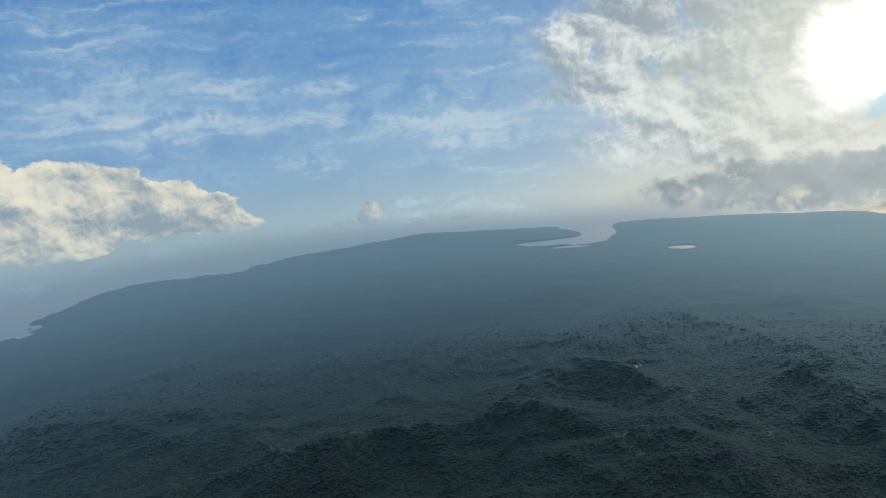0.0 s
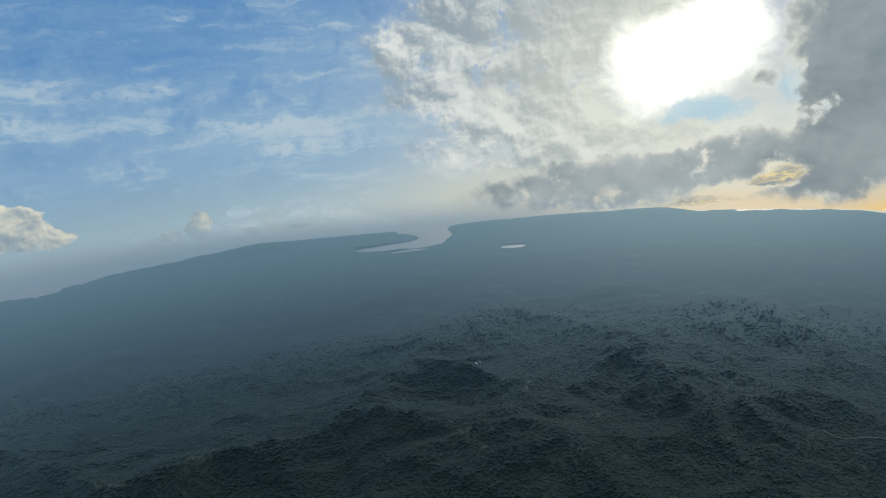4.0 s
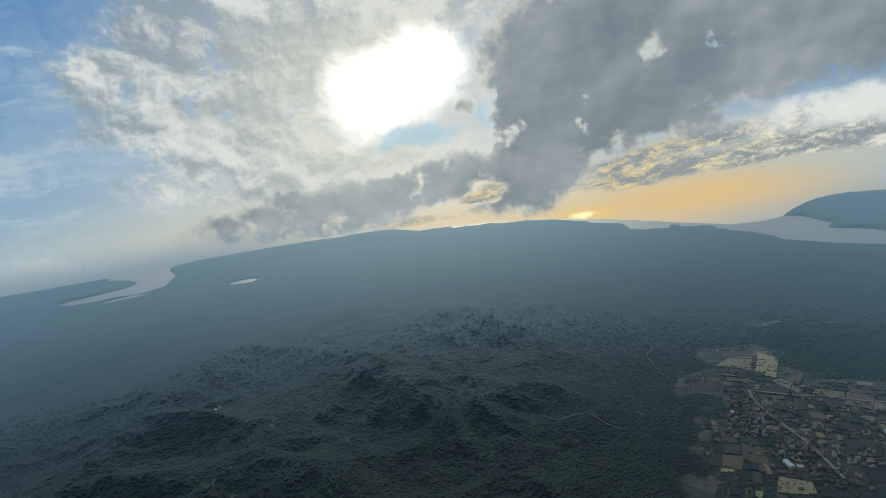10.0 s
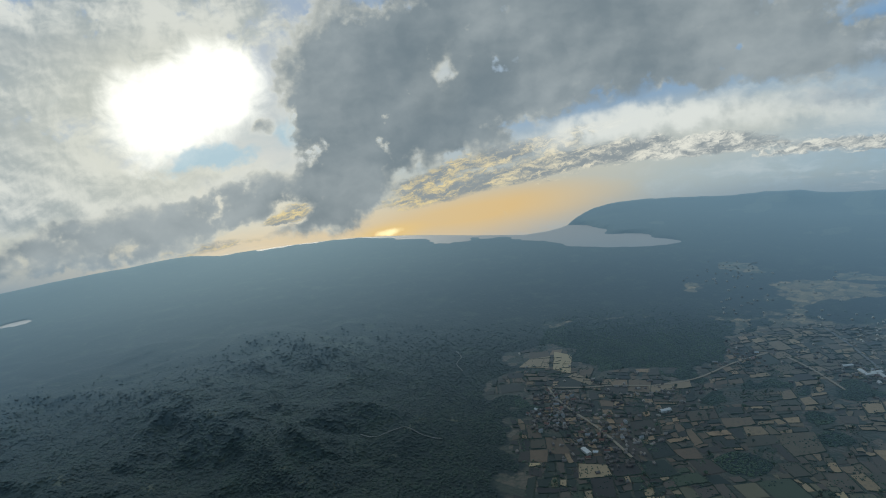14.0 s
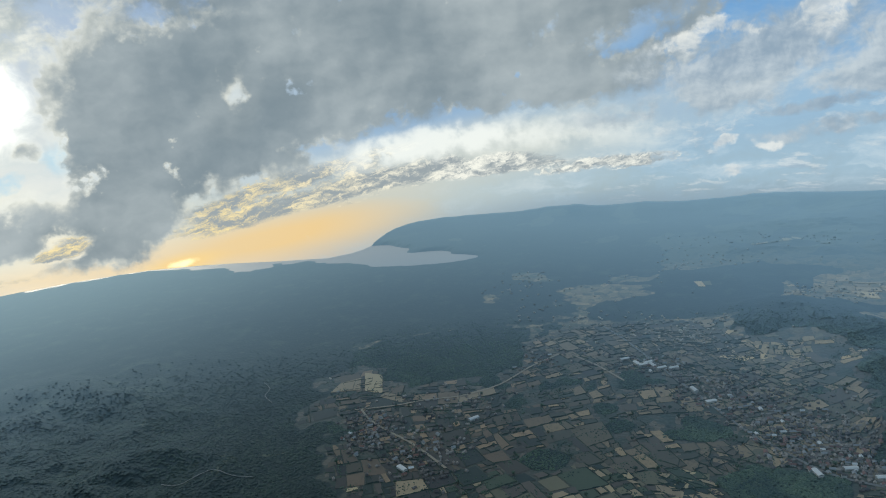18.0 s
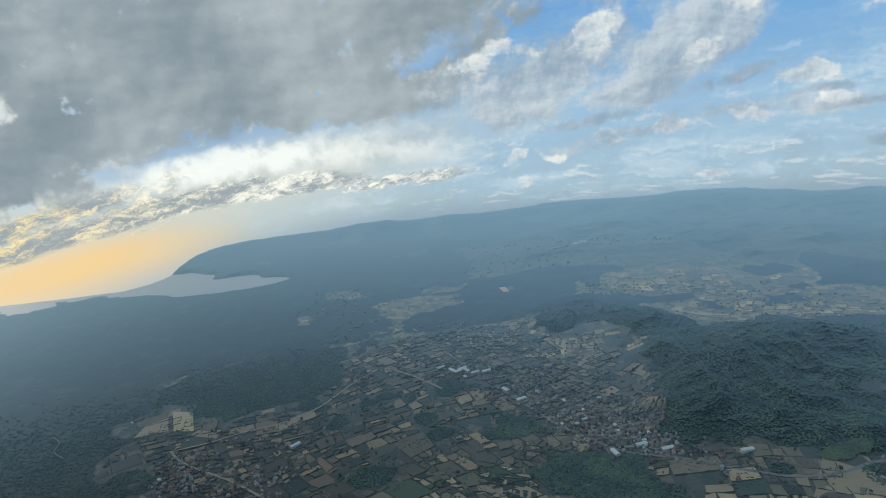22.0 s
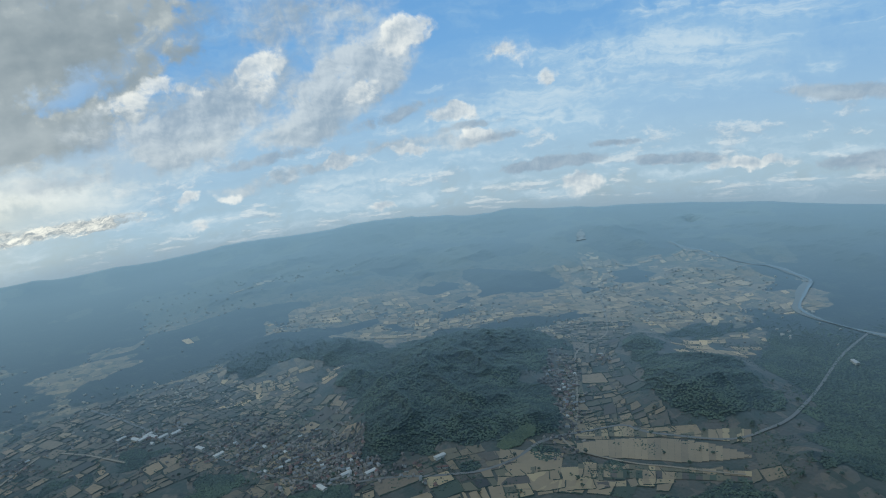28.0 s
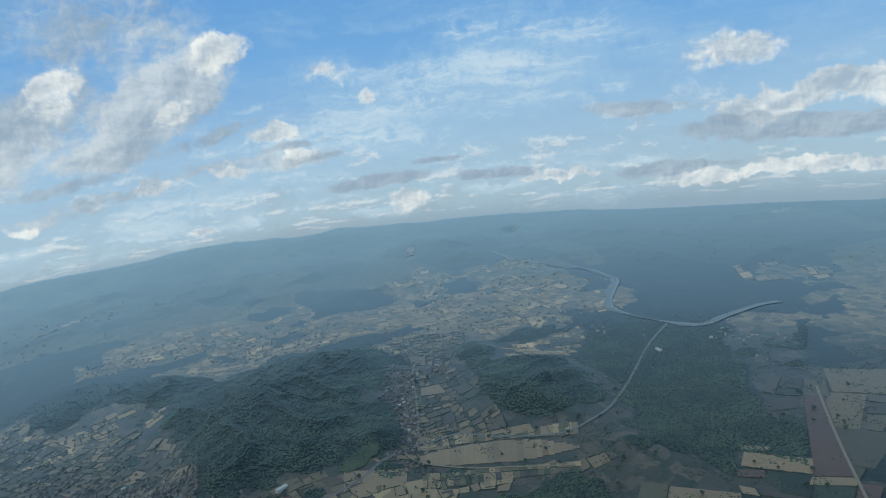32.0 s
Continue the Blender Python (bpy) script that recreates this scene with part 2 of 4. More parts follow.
# the dark mass of cloud beside the sun, with its low wing
sky = W.mix(W.step(W.blobs(plain, [(54.2, 1.9, 3.0, 4.5, -28, 1.0)]), 0.0, 0.5), sky, lin(234, 237, 232))
sky = W.mix(W.m("MULTIPLY", W.step(W.blobs(plain, [(70, 5.5, 26, 6.5, 3, 1.0)]), 0.05, 0.5), 0.75), sky, lin(186, 199, 208))
dark_spots = W.blobs(p, [(52, 1, 13, 7.5, 0, 1.3), (45.8, 3.5, 6.5, 6, 0, 1.1), (46.8, -4, 5.5, 7, 10, 1.1), (62, 5.0, 17, 7.0, 8, 1.3), (76, 5.5, 14, 6, 4, 1.2), (88, 7.5, 11, 4.2, 6, 0.8), (56, -1.5, 11, 4, 8, 0.9), (70, 1.2, 12, 3.2, 3, 0.9), (83, 1.8, 8, 2.6, 4, 0.9),
                         (21, -7.6, 7, 1.8, 2, 0.9), (29, -7.5, 9, 2.6, 3, 1.2), (37, -6.4, 8, 3.0, 12, 1.2), (27, -9.3, 7, 0.9, 0, 0.7), (43, -8.6, 6, 1.6, 6, 0.9), (39.2, -0.2, 1.8, 1.5, 0, 0.95), (62, 13, 44, 8, 0, 1.0), (45.2, -2, 4.2, 5, 0, 1.1), (48.5, -0.5, 4, 4, 0, 0.5), (44.6, -6.5, 5, 2.6, 0, 1.2), (84, 0.2, 8, 2.2, 8, 0.9), (91, 3.2, 7, 3, 20, 0.8), (78, 0.6, 8, 2.2, 5, 0.9)])
dark_gaps = W.blobs(p, [(54.2, 1.9, 1.8, 3.8, -28, 1.6), (48.4, -8.9, 2.2, 1.2, 0, 0.5), (41.0, -7.6, 3.2, 1.0, 14, 1.1), (36.5, -8.8, 3.5, 0.8, 6, 0.6), (35.0, 2.6, 6.5, 6.0, 0, 1.0), (73, -0.6, 3, 0.8, 10, 0.6), (78, -1.9, 3, 0.9, 10, 0.6), (86, 3.2, 3, 1.2, 20, 0.6), (92.5, 3.4, 4, 1.2, 30, 0.7)])
dark, dark_mask = cover(W.m("SUBTRACT", dark_spots, dark_gaps), 0.06, 0.66, 0.25, 0.9, 0.9)
dark_tone = W.step(W.m("ADD", W.m("MULTIPLY_ADD", lit_big, 1.5, W.m("MULTIPLY", lit_puff, 0.08)), W.m("ADD", W.m("MULTIPLY", W.m("SUBTRACT", mass_n, 0.5), 0.9), W.m("MULTIPLY", W.m("SUBTRACT", slow, 0.5), 2.2))), -0.5, 0.62)
dark_col = W.mix(dark_tone, lin(126, 140, 148), lin(182, 190, 192))
# edges that the sun shines through
edge = W.m("MULTIPLY", W.step(dark, 0.95, 0.30), W.step(W.m("ADD", shade, W.m("MULTIPLY", glow, 0.6)), 0.0, 0.55))
dark_col = W.mix(W.m("MULTIPLY", edge, 0.85), dark_col, lin(238, 236, 222))
lining = W.m("MULTIPLY", W.m("MULTIPLY", W.step(dark, 0.06, 0.22), W.step(dark, 0.52, 0.28)), W.step(glow, 0.40, 0.75))
dark_col = W.mix(W.m("MULTIPLY", lining, 0.8), dark_col, lin(250, 249, 240))
sky = W.mix(W.m("MULTIPLY", dark_mask, 0.97), sky, dark_col)

# broken decks and heaps of cloud away from the sun
decks, deck_mask = cover(W.blobs(p, [(96.0, 1.2, 6.0, 2.8, 28, 1.1), (92, -0.2, 4, 1.6, 20, 0.8), (105.5, 1.8, 6.0, 2.8, 30, 1.1), (109.5, 4.2, 4.5, 2.8, 35, 1.0), (101.5, -1.0, 4, 1.2, 12, 0.7), (88, 1.0, 4.5, 2.0, 10, 0.8), (104, 8.5, 9, 3.5, 0, 0.7), (110, -2.9, 8, 1.0, 6, 0.8), (116.5, -3.2, 5, 0.9, 6, 0.8), (100, -4.3, 7, 0.8, 6, 0.7), (84, -2.6, 6, 0.9, 6, 0.6), (98, 2.5, 14, 4.5, 25, 0.55), (92, -1.5, 12, 2.5, 10, 0.4), (106, 2.5, 8, 4.5, 30, 0.4)]), 0.02, 0.78, 0.35, 1.2, 1.4)
deck_tone = W.step(W.m("ADD", shade, W.m("MULTIPLY", W.m("SUBTRACT", slow, 0.45), 0.8)), -0.35, 0.5)
deck_col = W.mix(deck_tone, lin(148, 164, 178), lin(204, 211, 214))
sky = W.mix(W.m("MULTIPLY", deck_mask, 0.85), sky, deck_col)
heap, heap_mask = cover(W.blobs(p, [(99.6, 4.3, 3.2, 2.0, 30, 0.9), (111.4, 5.8, 3.0, 1.8, 10, 1.2), (89.4, 2.3, 2.4, 1.4, 10, 0.8), (92.2, 3.4, 1.8, 1.2, 0, 1.0), (94.6, 3.0, 1.5, 0.8, 0, 0.8), (114.6, -0.8, 2.6, 0.9, 0, 1.2), (119.7, 3.6, 2.6, 1.1, 0, 0.8), (122.6, 1.5, 1.2, 0.9, 30, 0.75), (107.2, 1.8, 2.6, 1.0, 25, 0.8), (105.4, -3.6, 1.6, 0.8, 0, 1.1), (111.4, -3.4, 1.8, 0.8, 0, 1.1), (116.6, -2.6, 1.8, 0.9, 0, 1.0),
                                     (92.8, -5.3, 1.3, 0.6, 0, 0.7), (95.8, -5.3, 1.5, 0.6, 0, 0.7), (105, -3.5, 1.2, 0.8, 0, 0.8), (108, -7.5, 1.6, 0.5, 0, 0.6), (93.4, -7.4, 1.2, 0.5, 0, 0.6), (151.2, 1.5, 4.6, 1.7, -6, 1.0), (124.8, -7.5, 2.4, 1.3, 0, 0.9), (154, -2.6, 5.5, 1.5, 0, 1.3), (159.5, -2.0, 5.0, 1.7, 0, 1.3), (138, -6.8, 4.0, 0.6, 0, 1.1), (149, -7.5, 4.5, 0.8, 0, 1.2), (155.5, -7.4, 4.5, 0.9, 0, 1.3), (161, -7.5, 4, 0.7, 0, 1.1)]), 0.10, 0.58, 0.6, 1.5, 0.9)
heap_tone = W.step(W.m("MULTIPLY_ADD", heap, -0.14, shade), -0.48, 0.32)
heap_col = W.mix(heap_tone, lin(160, 176, 190), lin(238, 238, 233))
sky = W.mix(W.m("MULTIPLY", heap_mask, 0.86), sky, heap_col)

# flat grey bases under the farther clouds
flat = W.blobs(p_low, [(123.7, -5.4, 4.5, 0.8, 0, 1.1), (132.3, -6.1, 5.0, 0.7, -1, 1.1), (121.0, -5.7, 4.5, 0.7, 0, 0.8), (145.7, -7.0, 4.5, 0.9, 2, 1.2), (144, -2.0, 6, 0.9, -5, 1.1), (153, -4.4, 8, 1.4, -3, 1.3), (159, -4.6, 6, 1.2, -2, 1.1), (150, -6.9, 6, 0.5, 0, 0.7), (127, -4.4, 5, 0.4, 0, 0.7), (110, -0.4, 6, 0.9, 12, 0.6), (99, -2.8, 7, 0.7, 8, 0.7), (116, -1.8, 4, 0.5, 4, 0.8), (118, -3.0, 6, 0.5, 4, 0.6)])
flat_tone = W.step(W.m("ADD", shade, W.m("MULTIPLY", lit_fine, 0.6)), -0.5, 0.6)
sky = W.mix(W.m("MULTIPLY", W.cloud(flat, fray, 1.7, 0.15, 0.6), 0.82), sky, W.mix(flat_tone, lin(134, 153, 172), lin(172, 186, 197)))

# the towering cumulus over the coast and its small neighbours
tower, tower_mask = cover(W.blobs(p_low, [(-32, -3.4, 6, 4.2, 0, 1.2), (-28, -3.2, 4.2, 3.2, 0, 1.2), (-24.6, -3.6, 3.4, 2.6, 0, 1.2), (-21.4, -4.6, 3.2, 2.2, 0, 1.2), (-18.2, -5.8, 2.8, 2.0, 0, 1.2), (-16.4, -7.0, 2.2, 1.0, 0, 1.0), (-24, -6.2, 9, 1.6, 0, 1.1), (-36, -5, 6, 4.5, 0, 1.2), (-29, -7.4, 5, 0.7, -3, 0.9),
                                         (-5.8, -7.7, 1.15, 1.35, 0, 1.6), (-8, -8.1, 1.2, 0.6, 0, 1.2), (-2.1, -8.6, 1.3, 0.5, 0, 1.1), (1.8, -8.7, 1.6, 0.3, 0, 0.8), (8, -8.9, 1.2, 0.3, 0, 0.5)]), 0.30, 0.44, 0.9, 1.2, 0.2)
tower_tone = W.step(W.m("MULTIPLY_ADD", W.m("ADD", height, 4.2), 0.07, W.m("MULTIPLY", shade, 1.7)), -0.62, 0.62)
tower_col = W.mix(tower_tone, lin(148, 166, 178), lin(242, 235, 214))
sky = W.mix(W.m("MULTIPLY", W.m("MULTIPLY", tower_mask, W.step(height, -9.3, -6.4, (0.3, 1.0))), 0.95), sky, tower_col)

# moist air over the rim, and the setting gleam, which burns out
hazy = W.m("MULTIPLY", W.step(rise, 2.6, 0.0), W.step(W.m("ABSOLUTE", W.m("SUBTRACT", bearing, 50.0)), 12.0, 34.0))
sky = W.mix(W.m("MULTIPLY", hazy, 0.8), sky, W.mix(W.step(bearing, -4.0, 20.0), lin(124, 149, 168), lin(136, 159, 176)))
blaze = W.blobs(plain, [(48.6, -10.3, 4.5, 1.1, 3, 1.0)])
sky = W.mix(W.m("MULTIPLY", W.step(blaze, 0.0, 0.9), 0.8), sky, lin(255, 216, 140))
gleam = W.blobs(p_low, [(48.6, -10.3, 1.7, 0.42, 3, 1.0)])
sky = W.mix(W.step(gleam, 0.1, 0.75), sky, (1.5, 1.22, 0.66))
back = W.node("ShaderNodeBackground", 0, {0: sky, 1: 1.0})
W.link(back, W.tree.nodes.new("ShaderNodeOutputWorld").inputs[0])

# the low sun itself
sun_data = bpy.data.lights.new("sun", "SUN")
sun_data.energy, sun_data.angle, sun_data.color = 0.5, radians(30), (1.0, 0.86, 0.66)
sun = new("sun", sun_data)
sun.matrix_world = look(polar(SUN_AZ, 1000, 420), (0, 0, 0))

# ---- plan noise, in numpy ----
def lattice(ix, iy, seed):
    h = (ix.astype(np.int64) * 374761393 + iy.astype(np.int64) * 668265263 + seed * 1442695041) & 0x7FFFFFFF
    h = ((h ^ (h >> 13)) * 1274126177) & 0x7FFFFFFF
    return ((h ^ (h >> 16)) & 0xFFFF) / 65535.0


def value_noise(x, y, size, seed=0):
    x, y = np.asarray(x, float) / size, np.asarray(y, float) / size
    ix, iy = np.floor(x), np.floor(y)
    fx, fy = x - ix, y - iy
    fx, fy = fx * fx * fx * (fx * (fx * 6 - 15) + 10), fy * fy * fy * (fy * (fy * 6 - 15) + 10)
    a, b = lattice(ix, iy, seed), lattice(ix + 1, iy, seed)
    c, d = lattice(ix, iy + 1, seed), lattice(ix + 1, iy + 1, seed)
    return (a + (b - a) * fx) * (1 - fy) + (c + (d - c) * fx) * fy


def fbm(x, y, size, octaves=5, gain=0.5, seed=0):
    total, amp, norm = 0.0, 1.0, 0.0
    for k in range(octaves):
        total = total + amp * value_noise(x + 31.7 * k, y - 17.3 * k, size / 2 ** k, seed + k)
        norm += amp
        amp *= gain
    return total / norm


def ridges(x, y, size, octaves=5, seed=0):
    total, amp, norm = 0.0, 1.0, 0.0
    for k in range(octaves):
        n = 1 - np.abs(2 * value_noise(x + 11.1 * k, y + 47.9 * k, size / 2 ** k, seed + 7 * k) - 1)
        total = total + amp * n * n
        norm += amp
        amp *= 0.48
    return total / norm


def smooth(v, low, high):
    t = np.clip((v - low) / (high - low), 0, 1)
    return t * t * (3 - 2 * t)


def bump(az, r, spots):
    """Soft mounds (bearing, distance, half width in degrees, half depth in metres, height) on the plan."""
    total = 0.0
    for a0, r0, wa, wr, top in spots:
        q = ((az - a0) / wa) ** 2 + ((r - r0) / wr) ** 2
        total = total + top * np.exp(-q * 1.6)
    return total


def bearing_of(x, y):
    return np.degrees(np.arctan2(x, y))


CLUMPS = [(82.5, 1528, 1.3, 42, 1), (83.6, 1441, 1.6, 36, 1), (77.2, 1300, 3.0, 60, 1), (86.5, 1690, 2, 25, 1), (90, 1480, 1.2, 40, 1), (126, 1270, 1.6, 35, 1), (113, 1290, 1.5, 28, 1), (120, 1330, 1.6, 40, 1), (66.5, 1840, 4, 110, 1.2), (72, 1890, 5, 150, 1.2), (67, 2040, 8, 160, 1.2), (74, 2080, 4, 90, 1)]
NEAR_HILLS = [(112, 1720, 8, 330, 105), (117, 1940, 7, 170, 60), (107, 1560, 4, 150, 45), (134, 1700, 6, 190, 52), (129, 1900, 2.5, 150, 40),
              (97, 2230, 6, 230, 46), (103, 2050, 4, 160, 36), (143, 1330, 6, 130, 25), (113, 1460, 6, 110, 40), (119, 1450, 3, 80, 38), (107, 1480, 3, 100, 36), (136, 1560, 6, 110, 28), (131, 1600, 4, 140, 26), (104, 1800, 3, 120, 40)]
INLAND_RANGES = [(71, 4080, 9, 320, 52), (80, 4080, 6, 240, 72), (67, 4050, 4, 200, 30), (88, 4100, 6, 240, 60), (96, 4100, 6, 220, 89), (104, 4080, 7, 260, 94), (112, 4080, 6, 260, 95), (120, 4080, 6, 260, 75), (128, 4080, 7, 260, 56), (136, 4080, 8, 300, 42), (76, 3700, 12, 320, 34)]
COAST_RANGES = [(92, 3500, 12, 320, 26), (115, 3300, 10, 320, 34), (126, 3350, 6, 320, 60), (150, 3300, 9, 320, 34), (158, 3700, 9, 320, 51), (-1.5, 4080, 4, 180, 42), (4, 3950, 5, 300, 30), (17.5, 3950, 3.4, 240, 34), (24, 4000, 5, 240, 41), (31, 4080, 4, 180, 38), (-24, 3750, 7, 320, 30), (-8, 4050, 5, 180, 27)]
SEAS = [(-25, 4480, 20, 520, 1.7), (-38, 3900, 8, 700, 1.4), (-8, 4420, 9, 260, 1.3), (9.0, 3720, 3.6, 100, 0.9), (12.0, 3720, 1.8, 150, 0.7), (13.4, 3920, 1.8, 190, 0.8), (12.2, 4160, 2.6, 180, 0.9), (19.7, 3430, 1.5, 64, 0.86), (10.5, 3560, 2.2, 36, 0.7),
        (48, 4320, 17, 250, 1.5), (55, 4120, 7, 400, 1.5), (63, 3650, 4, 180, 1.3), (67, 3360, 4.2, 160, 1.2), (70, 3260, 3.2, 90, 1.0)]


def sea_depth(x, y):
    az, r = bearing_of(x, y), np.hypot(x, y)
    return bump(az, r, SEAS) + 0.55 * (fbm(x, y, 420, 5, 0.5, 5) - 0.5) + 0.30 * (fbm(x, y, 90, 3, 0.5, 15) - 0.5)


def wild(x, y):
    """How far a place belongs to the wooded mountains (1) or to the plain (0)."""
    az, r = bearing_of(x, y), np.hypot(x, y)
    edge = 58.5 + 9 * (fbm(x, y, 420, 4, 0.5, 9) - 0.5) + 9 * (fbm(x, y, 110, 3, 0.5, 10) - 0.5) + smooth(r, 1700, 2900) * 12
    out = smooth(az, edge + 3, edge - 3)
    back = smooth(az, 163, 172)
    return np.maximum(out, back) * smooth(az, -179, -170) + (az < -170)


# mountain crests: bearing, distance and height along each line
CRESTS = (((27.2, 1865, 90), (29.4, 1730, 120), (34.6, 1437, 120), (39, 1165, 80)), ((42.6, 1526, 95), (37.5, 1416, 125), (39.7, 1336, 120), (41.4, 1180, 100), (42.2, 1050, 60)),
          ((42.6, 1526, 95), (48.9, 1485, 85), (55.1, 1471, 40)), ((7.7, 1243, 90), (16, 1283, 115), (23.2, 1237, 120), (28.6, 1085, 80), (31.4, 1000, 40)),
          ((-15.9, 1330, 90), (-8.4, 1365, 105), (-0.8, 1363, 115), (2.9, 1424, 125), (9.8, 1680, 100), (19.4, 1482, 100), (21, 1258, 60)), ((2.9, 1424, 125), (9.4, 1379, 110), (17.9, 1188, 80)),
          ((9.8, 1680, 100), (18, 2150, 60), (24, 2020, 70), (27.2, 1865, 80)), ((-32, 2000, 70), (-22, 1720, 90), (-15.9, 1330, 90)), ((42.6, 1526, 95), (44, 1900, 90), (38, 2200, 70)), ((48.9, 1485, 85), (47, 1260, 60), (48, 1080, 30)), ((29.4, 1730, 120), (25, 1500, 70), (26, 1360, 30)))


def crest_lines(x, y):
    """Height that the sharp mountain crests give to a place, and how near it lies to a crest (0 to 1)."""
    px = x + 70 * (fbm(x, y, 190, 4, 0.55, 81) - 0.5)
    py = y + 70 * (fbm(x, y, 190, 4, 0.55, 82) - 0.5)
    # side spurs run down the flanks
    flank = 0.72 + 0.5 * (1 - np.abs(2 * value_noise(x, y, 125, 83) - 1)) * (0.7 + 0.6 * value_noise(x, y, 44, 84))
    top, near = np.zeros_like(px), np.zeros_like(px)
    for line in CRESTS:
        for (a0, r0, h0), (a1, r1, h1) in zip(line, line[1:]):
            p0, p1 = polar(a0, r0), polar(a1, r1)
            dx, dy = p1.x - p0.x, p1.y - p0.y
            t = np.clip(((px - p0.x) * dx + (py - p0.y) * dy) / (dx * dx + dy * dy), 0, 1)
            d = np.hypot(px - p0.x - t * dx, py - p0.y - t * dy)
            fall = np.exp(-(d * flank / 130) ** 1.15)
            top, near = np.maximum(top, (h0 + (h1 - h0) * t) * fall), np.maximum(near, np.exp(-(d / 13) ** 2))
    return top, near


def land(x, y):
    """Height of the ground in metres."""
    x, y = np.asarray(x, float), np.asarray(y, float)
    az, r = bearing_of(x, y), np.hypot(x, y)
    rugged = np.maximum(smooth(az, 57 + smooth(r, 1700, 2900) * 10, 38), smooth(az, 160, 178)) * smooth(az, -179, -165) + (az < -165)
    wx, wy = x + 130 * (fbm(x, y, 420, 3, 0.5, 3) - 0.5), y + 130 * (fbm(x, y, 420, 3, 0.5, 4) - 0.5)
    # long spurs run down towards the plain, with side gullies
    u, v = 0.80 * wx + 0.60 * wy, -0.60 * wx + 0.80 * wy
    spur = 1 - np.abs(2 * value_noise(u * 0.55, v, 330, 23) - 1)
    gully = 1 - np.abs(2 * value_noise(u, v * 0.5, 190, 25) - 1)
    crest = 0.18 + 0.62 * spur ** 1.2 * (0.55 + 0.45 * fbm(wx, wy, 700, 3, 0.5, 24)) + 0.20 * gully * spur + 0.10 * ridges(wx, wy, 150, 3, 26)
    fade = smooth(r, 3500, 2100) * 0.97 + 0.03
    low = smooth(r, 3600, 2600) * 0.7 + 0.3
    top, _ = crest_lines(x, y)
    cut = 0.62 + 0.36 * ridges(wx, wy, 240, 4, 27)
    z = 2 + low * (4 + 9 * fbm(x, y, 700, 4, 0.5, 2)) + rugged * fade * (52 * crest + 16 * ridges(wx, wy, 170, 4, 28)) + np.maximum(rugged, 0.25) * 0.66 * top * cut
    hills = bump(az, r, NEAR_HILLS)
    z = z + hills * (0.42 + 1.0 * ridges(x, y, 240, 5, 40))
    z = z + bump(az, r, INLAND_RANGES + COAST_RANGES) * (0.8 + 0.35 * ridges(x, y, 420, 5, 60))
    rough = smooth(az, 84, 96) * smooth(r, 2300, 3000) * smooth(r, 4150, 3700)
    z = z + rough * 55 * ridges(x, y, 360, 5, 70)
    s = sea_depth(x, y)
    dry = smooth(s, 0.62, 0.18) ** 1.6
    return -8 + (z + 8) * dry


def land_at(x, y):
    return float(land(np.array([x]), np.array([y]))[0])


def wooded(x, y):
    """1 under trees, 0 on open farmland."""
    az, r = bearing_of(x, y), np.hypot(x, y)
    hills = bump(az, r, NEAR_HILLS) / 40
    patch = smooth(fbm(x, y, 210, 4, 0.5, 33), 0.60, 0.68)
    far = smooth(az, 92, 70) * smooth(r, 1950, 2300)
    right = smooth(az + 12 * (fbm(x, y, 240, 3, 0.5, 72) - 0.5), 137, 142) * smooth(az + 8 * (fbm(x, y, 260, 3, 0.5, 71) - 0.5), 153, 149)
    far_wood = smooth(r, 2000, 2300) * smooth(fbm(x, y, 420, 4, 0.5, 52) + 0.12 * (az < 97) - 0.10 * (np.abs(az - 121) < 22), 0.5, 0.6) + smooth(r, 2700, 3200) * smooth(fbm(x, y, 240, 4, 0.55, 54), 0.36, 0.56)
    plain_land = np.clip(bump(az, r, [(112, 2400, 9, 190, 1.2), (125, 2330, 9, 300, 1.3), (138, 2200, 8, 280, 1.2), (126, 2800, 4, 360, 1.2), (92, 2080, 8, 140, 1.0), (103, 2430, 7, 150, 1.1), (97, 3230, 6, 100, 0.9), (119, 2950, 7, 200, 0.6), (84, 2500, 9, 200, 0.6), (80, 2050, 6, 160, 0.9)]), 0, 1)
    far_wood = far_wood * (1 - smooth(plain_land + 0.5 * (fbm(x, y, 130, 4, 0.55, 53) - 0.5), 0.3, 0.6))
    # woods cleared so that pale ground stands in for sunlit far slopes
    far_wood = far_wood * (1 - 0.9 * bump(az, r, [(129, 2900, 5, 330, 1), (155, 2650, 4, 160, 1), (152, 3560, 6, 160, 1)]))
    glade = smooth(bump(az, r, [(60.0, 1805, 1.6, 42, 1), (62.4, 1800, 1.0, 85, 1), (63.8, 1680, 1.1, 42, 1)]) + 0.3 * (fbm(x, y, 60, 3, 0.5, 19) - 0.5), 0.3, 0.45)
    return (1 - glade) * np.clip(np.maximum.reduce([wild(x, y), smooth(bump(az, r, CLUMPS) + 0.9 * (fbm(x, y, 70, 4, 0.55, 18) - 0.5), 0.35, 0.5), smooth(hills + 1.5 * (fbm(x, y, 150, 5, 0.6, 8) - 0.5), 0.5, 0.75), patch, far * smooth(fbm(x, y, 260, 4, 0.5, 50), 0.35, 0.55), right * smooth(fbm(x, y, 300, 3, 0.5, 90), 0.3, 0.45), far_wood]), 0, 1)


# ---- materials ----
def material(name):
    mat = bpy.data.materials.new(name)
    mat.use_nodes = True
    return mat, Nodes(mat.node_tree)


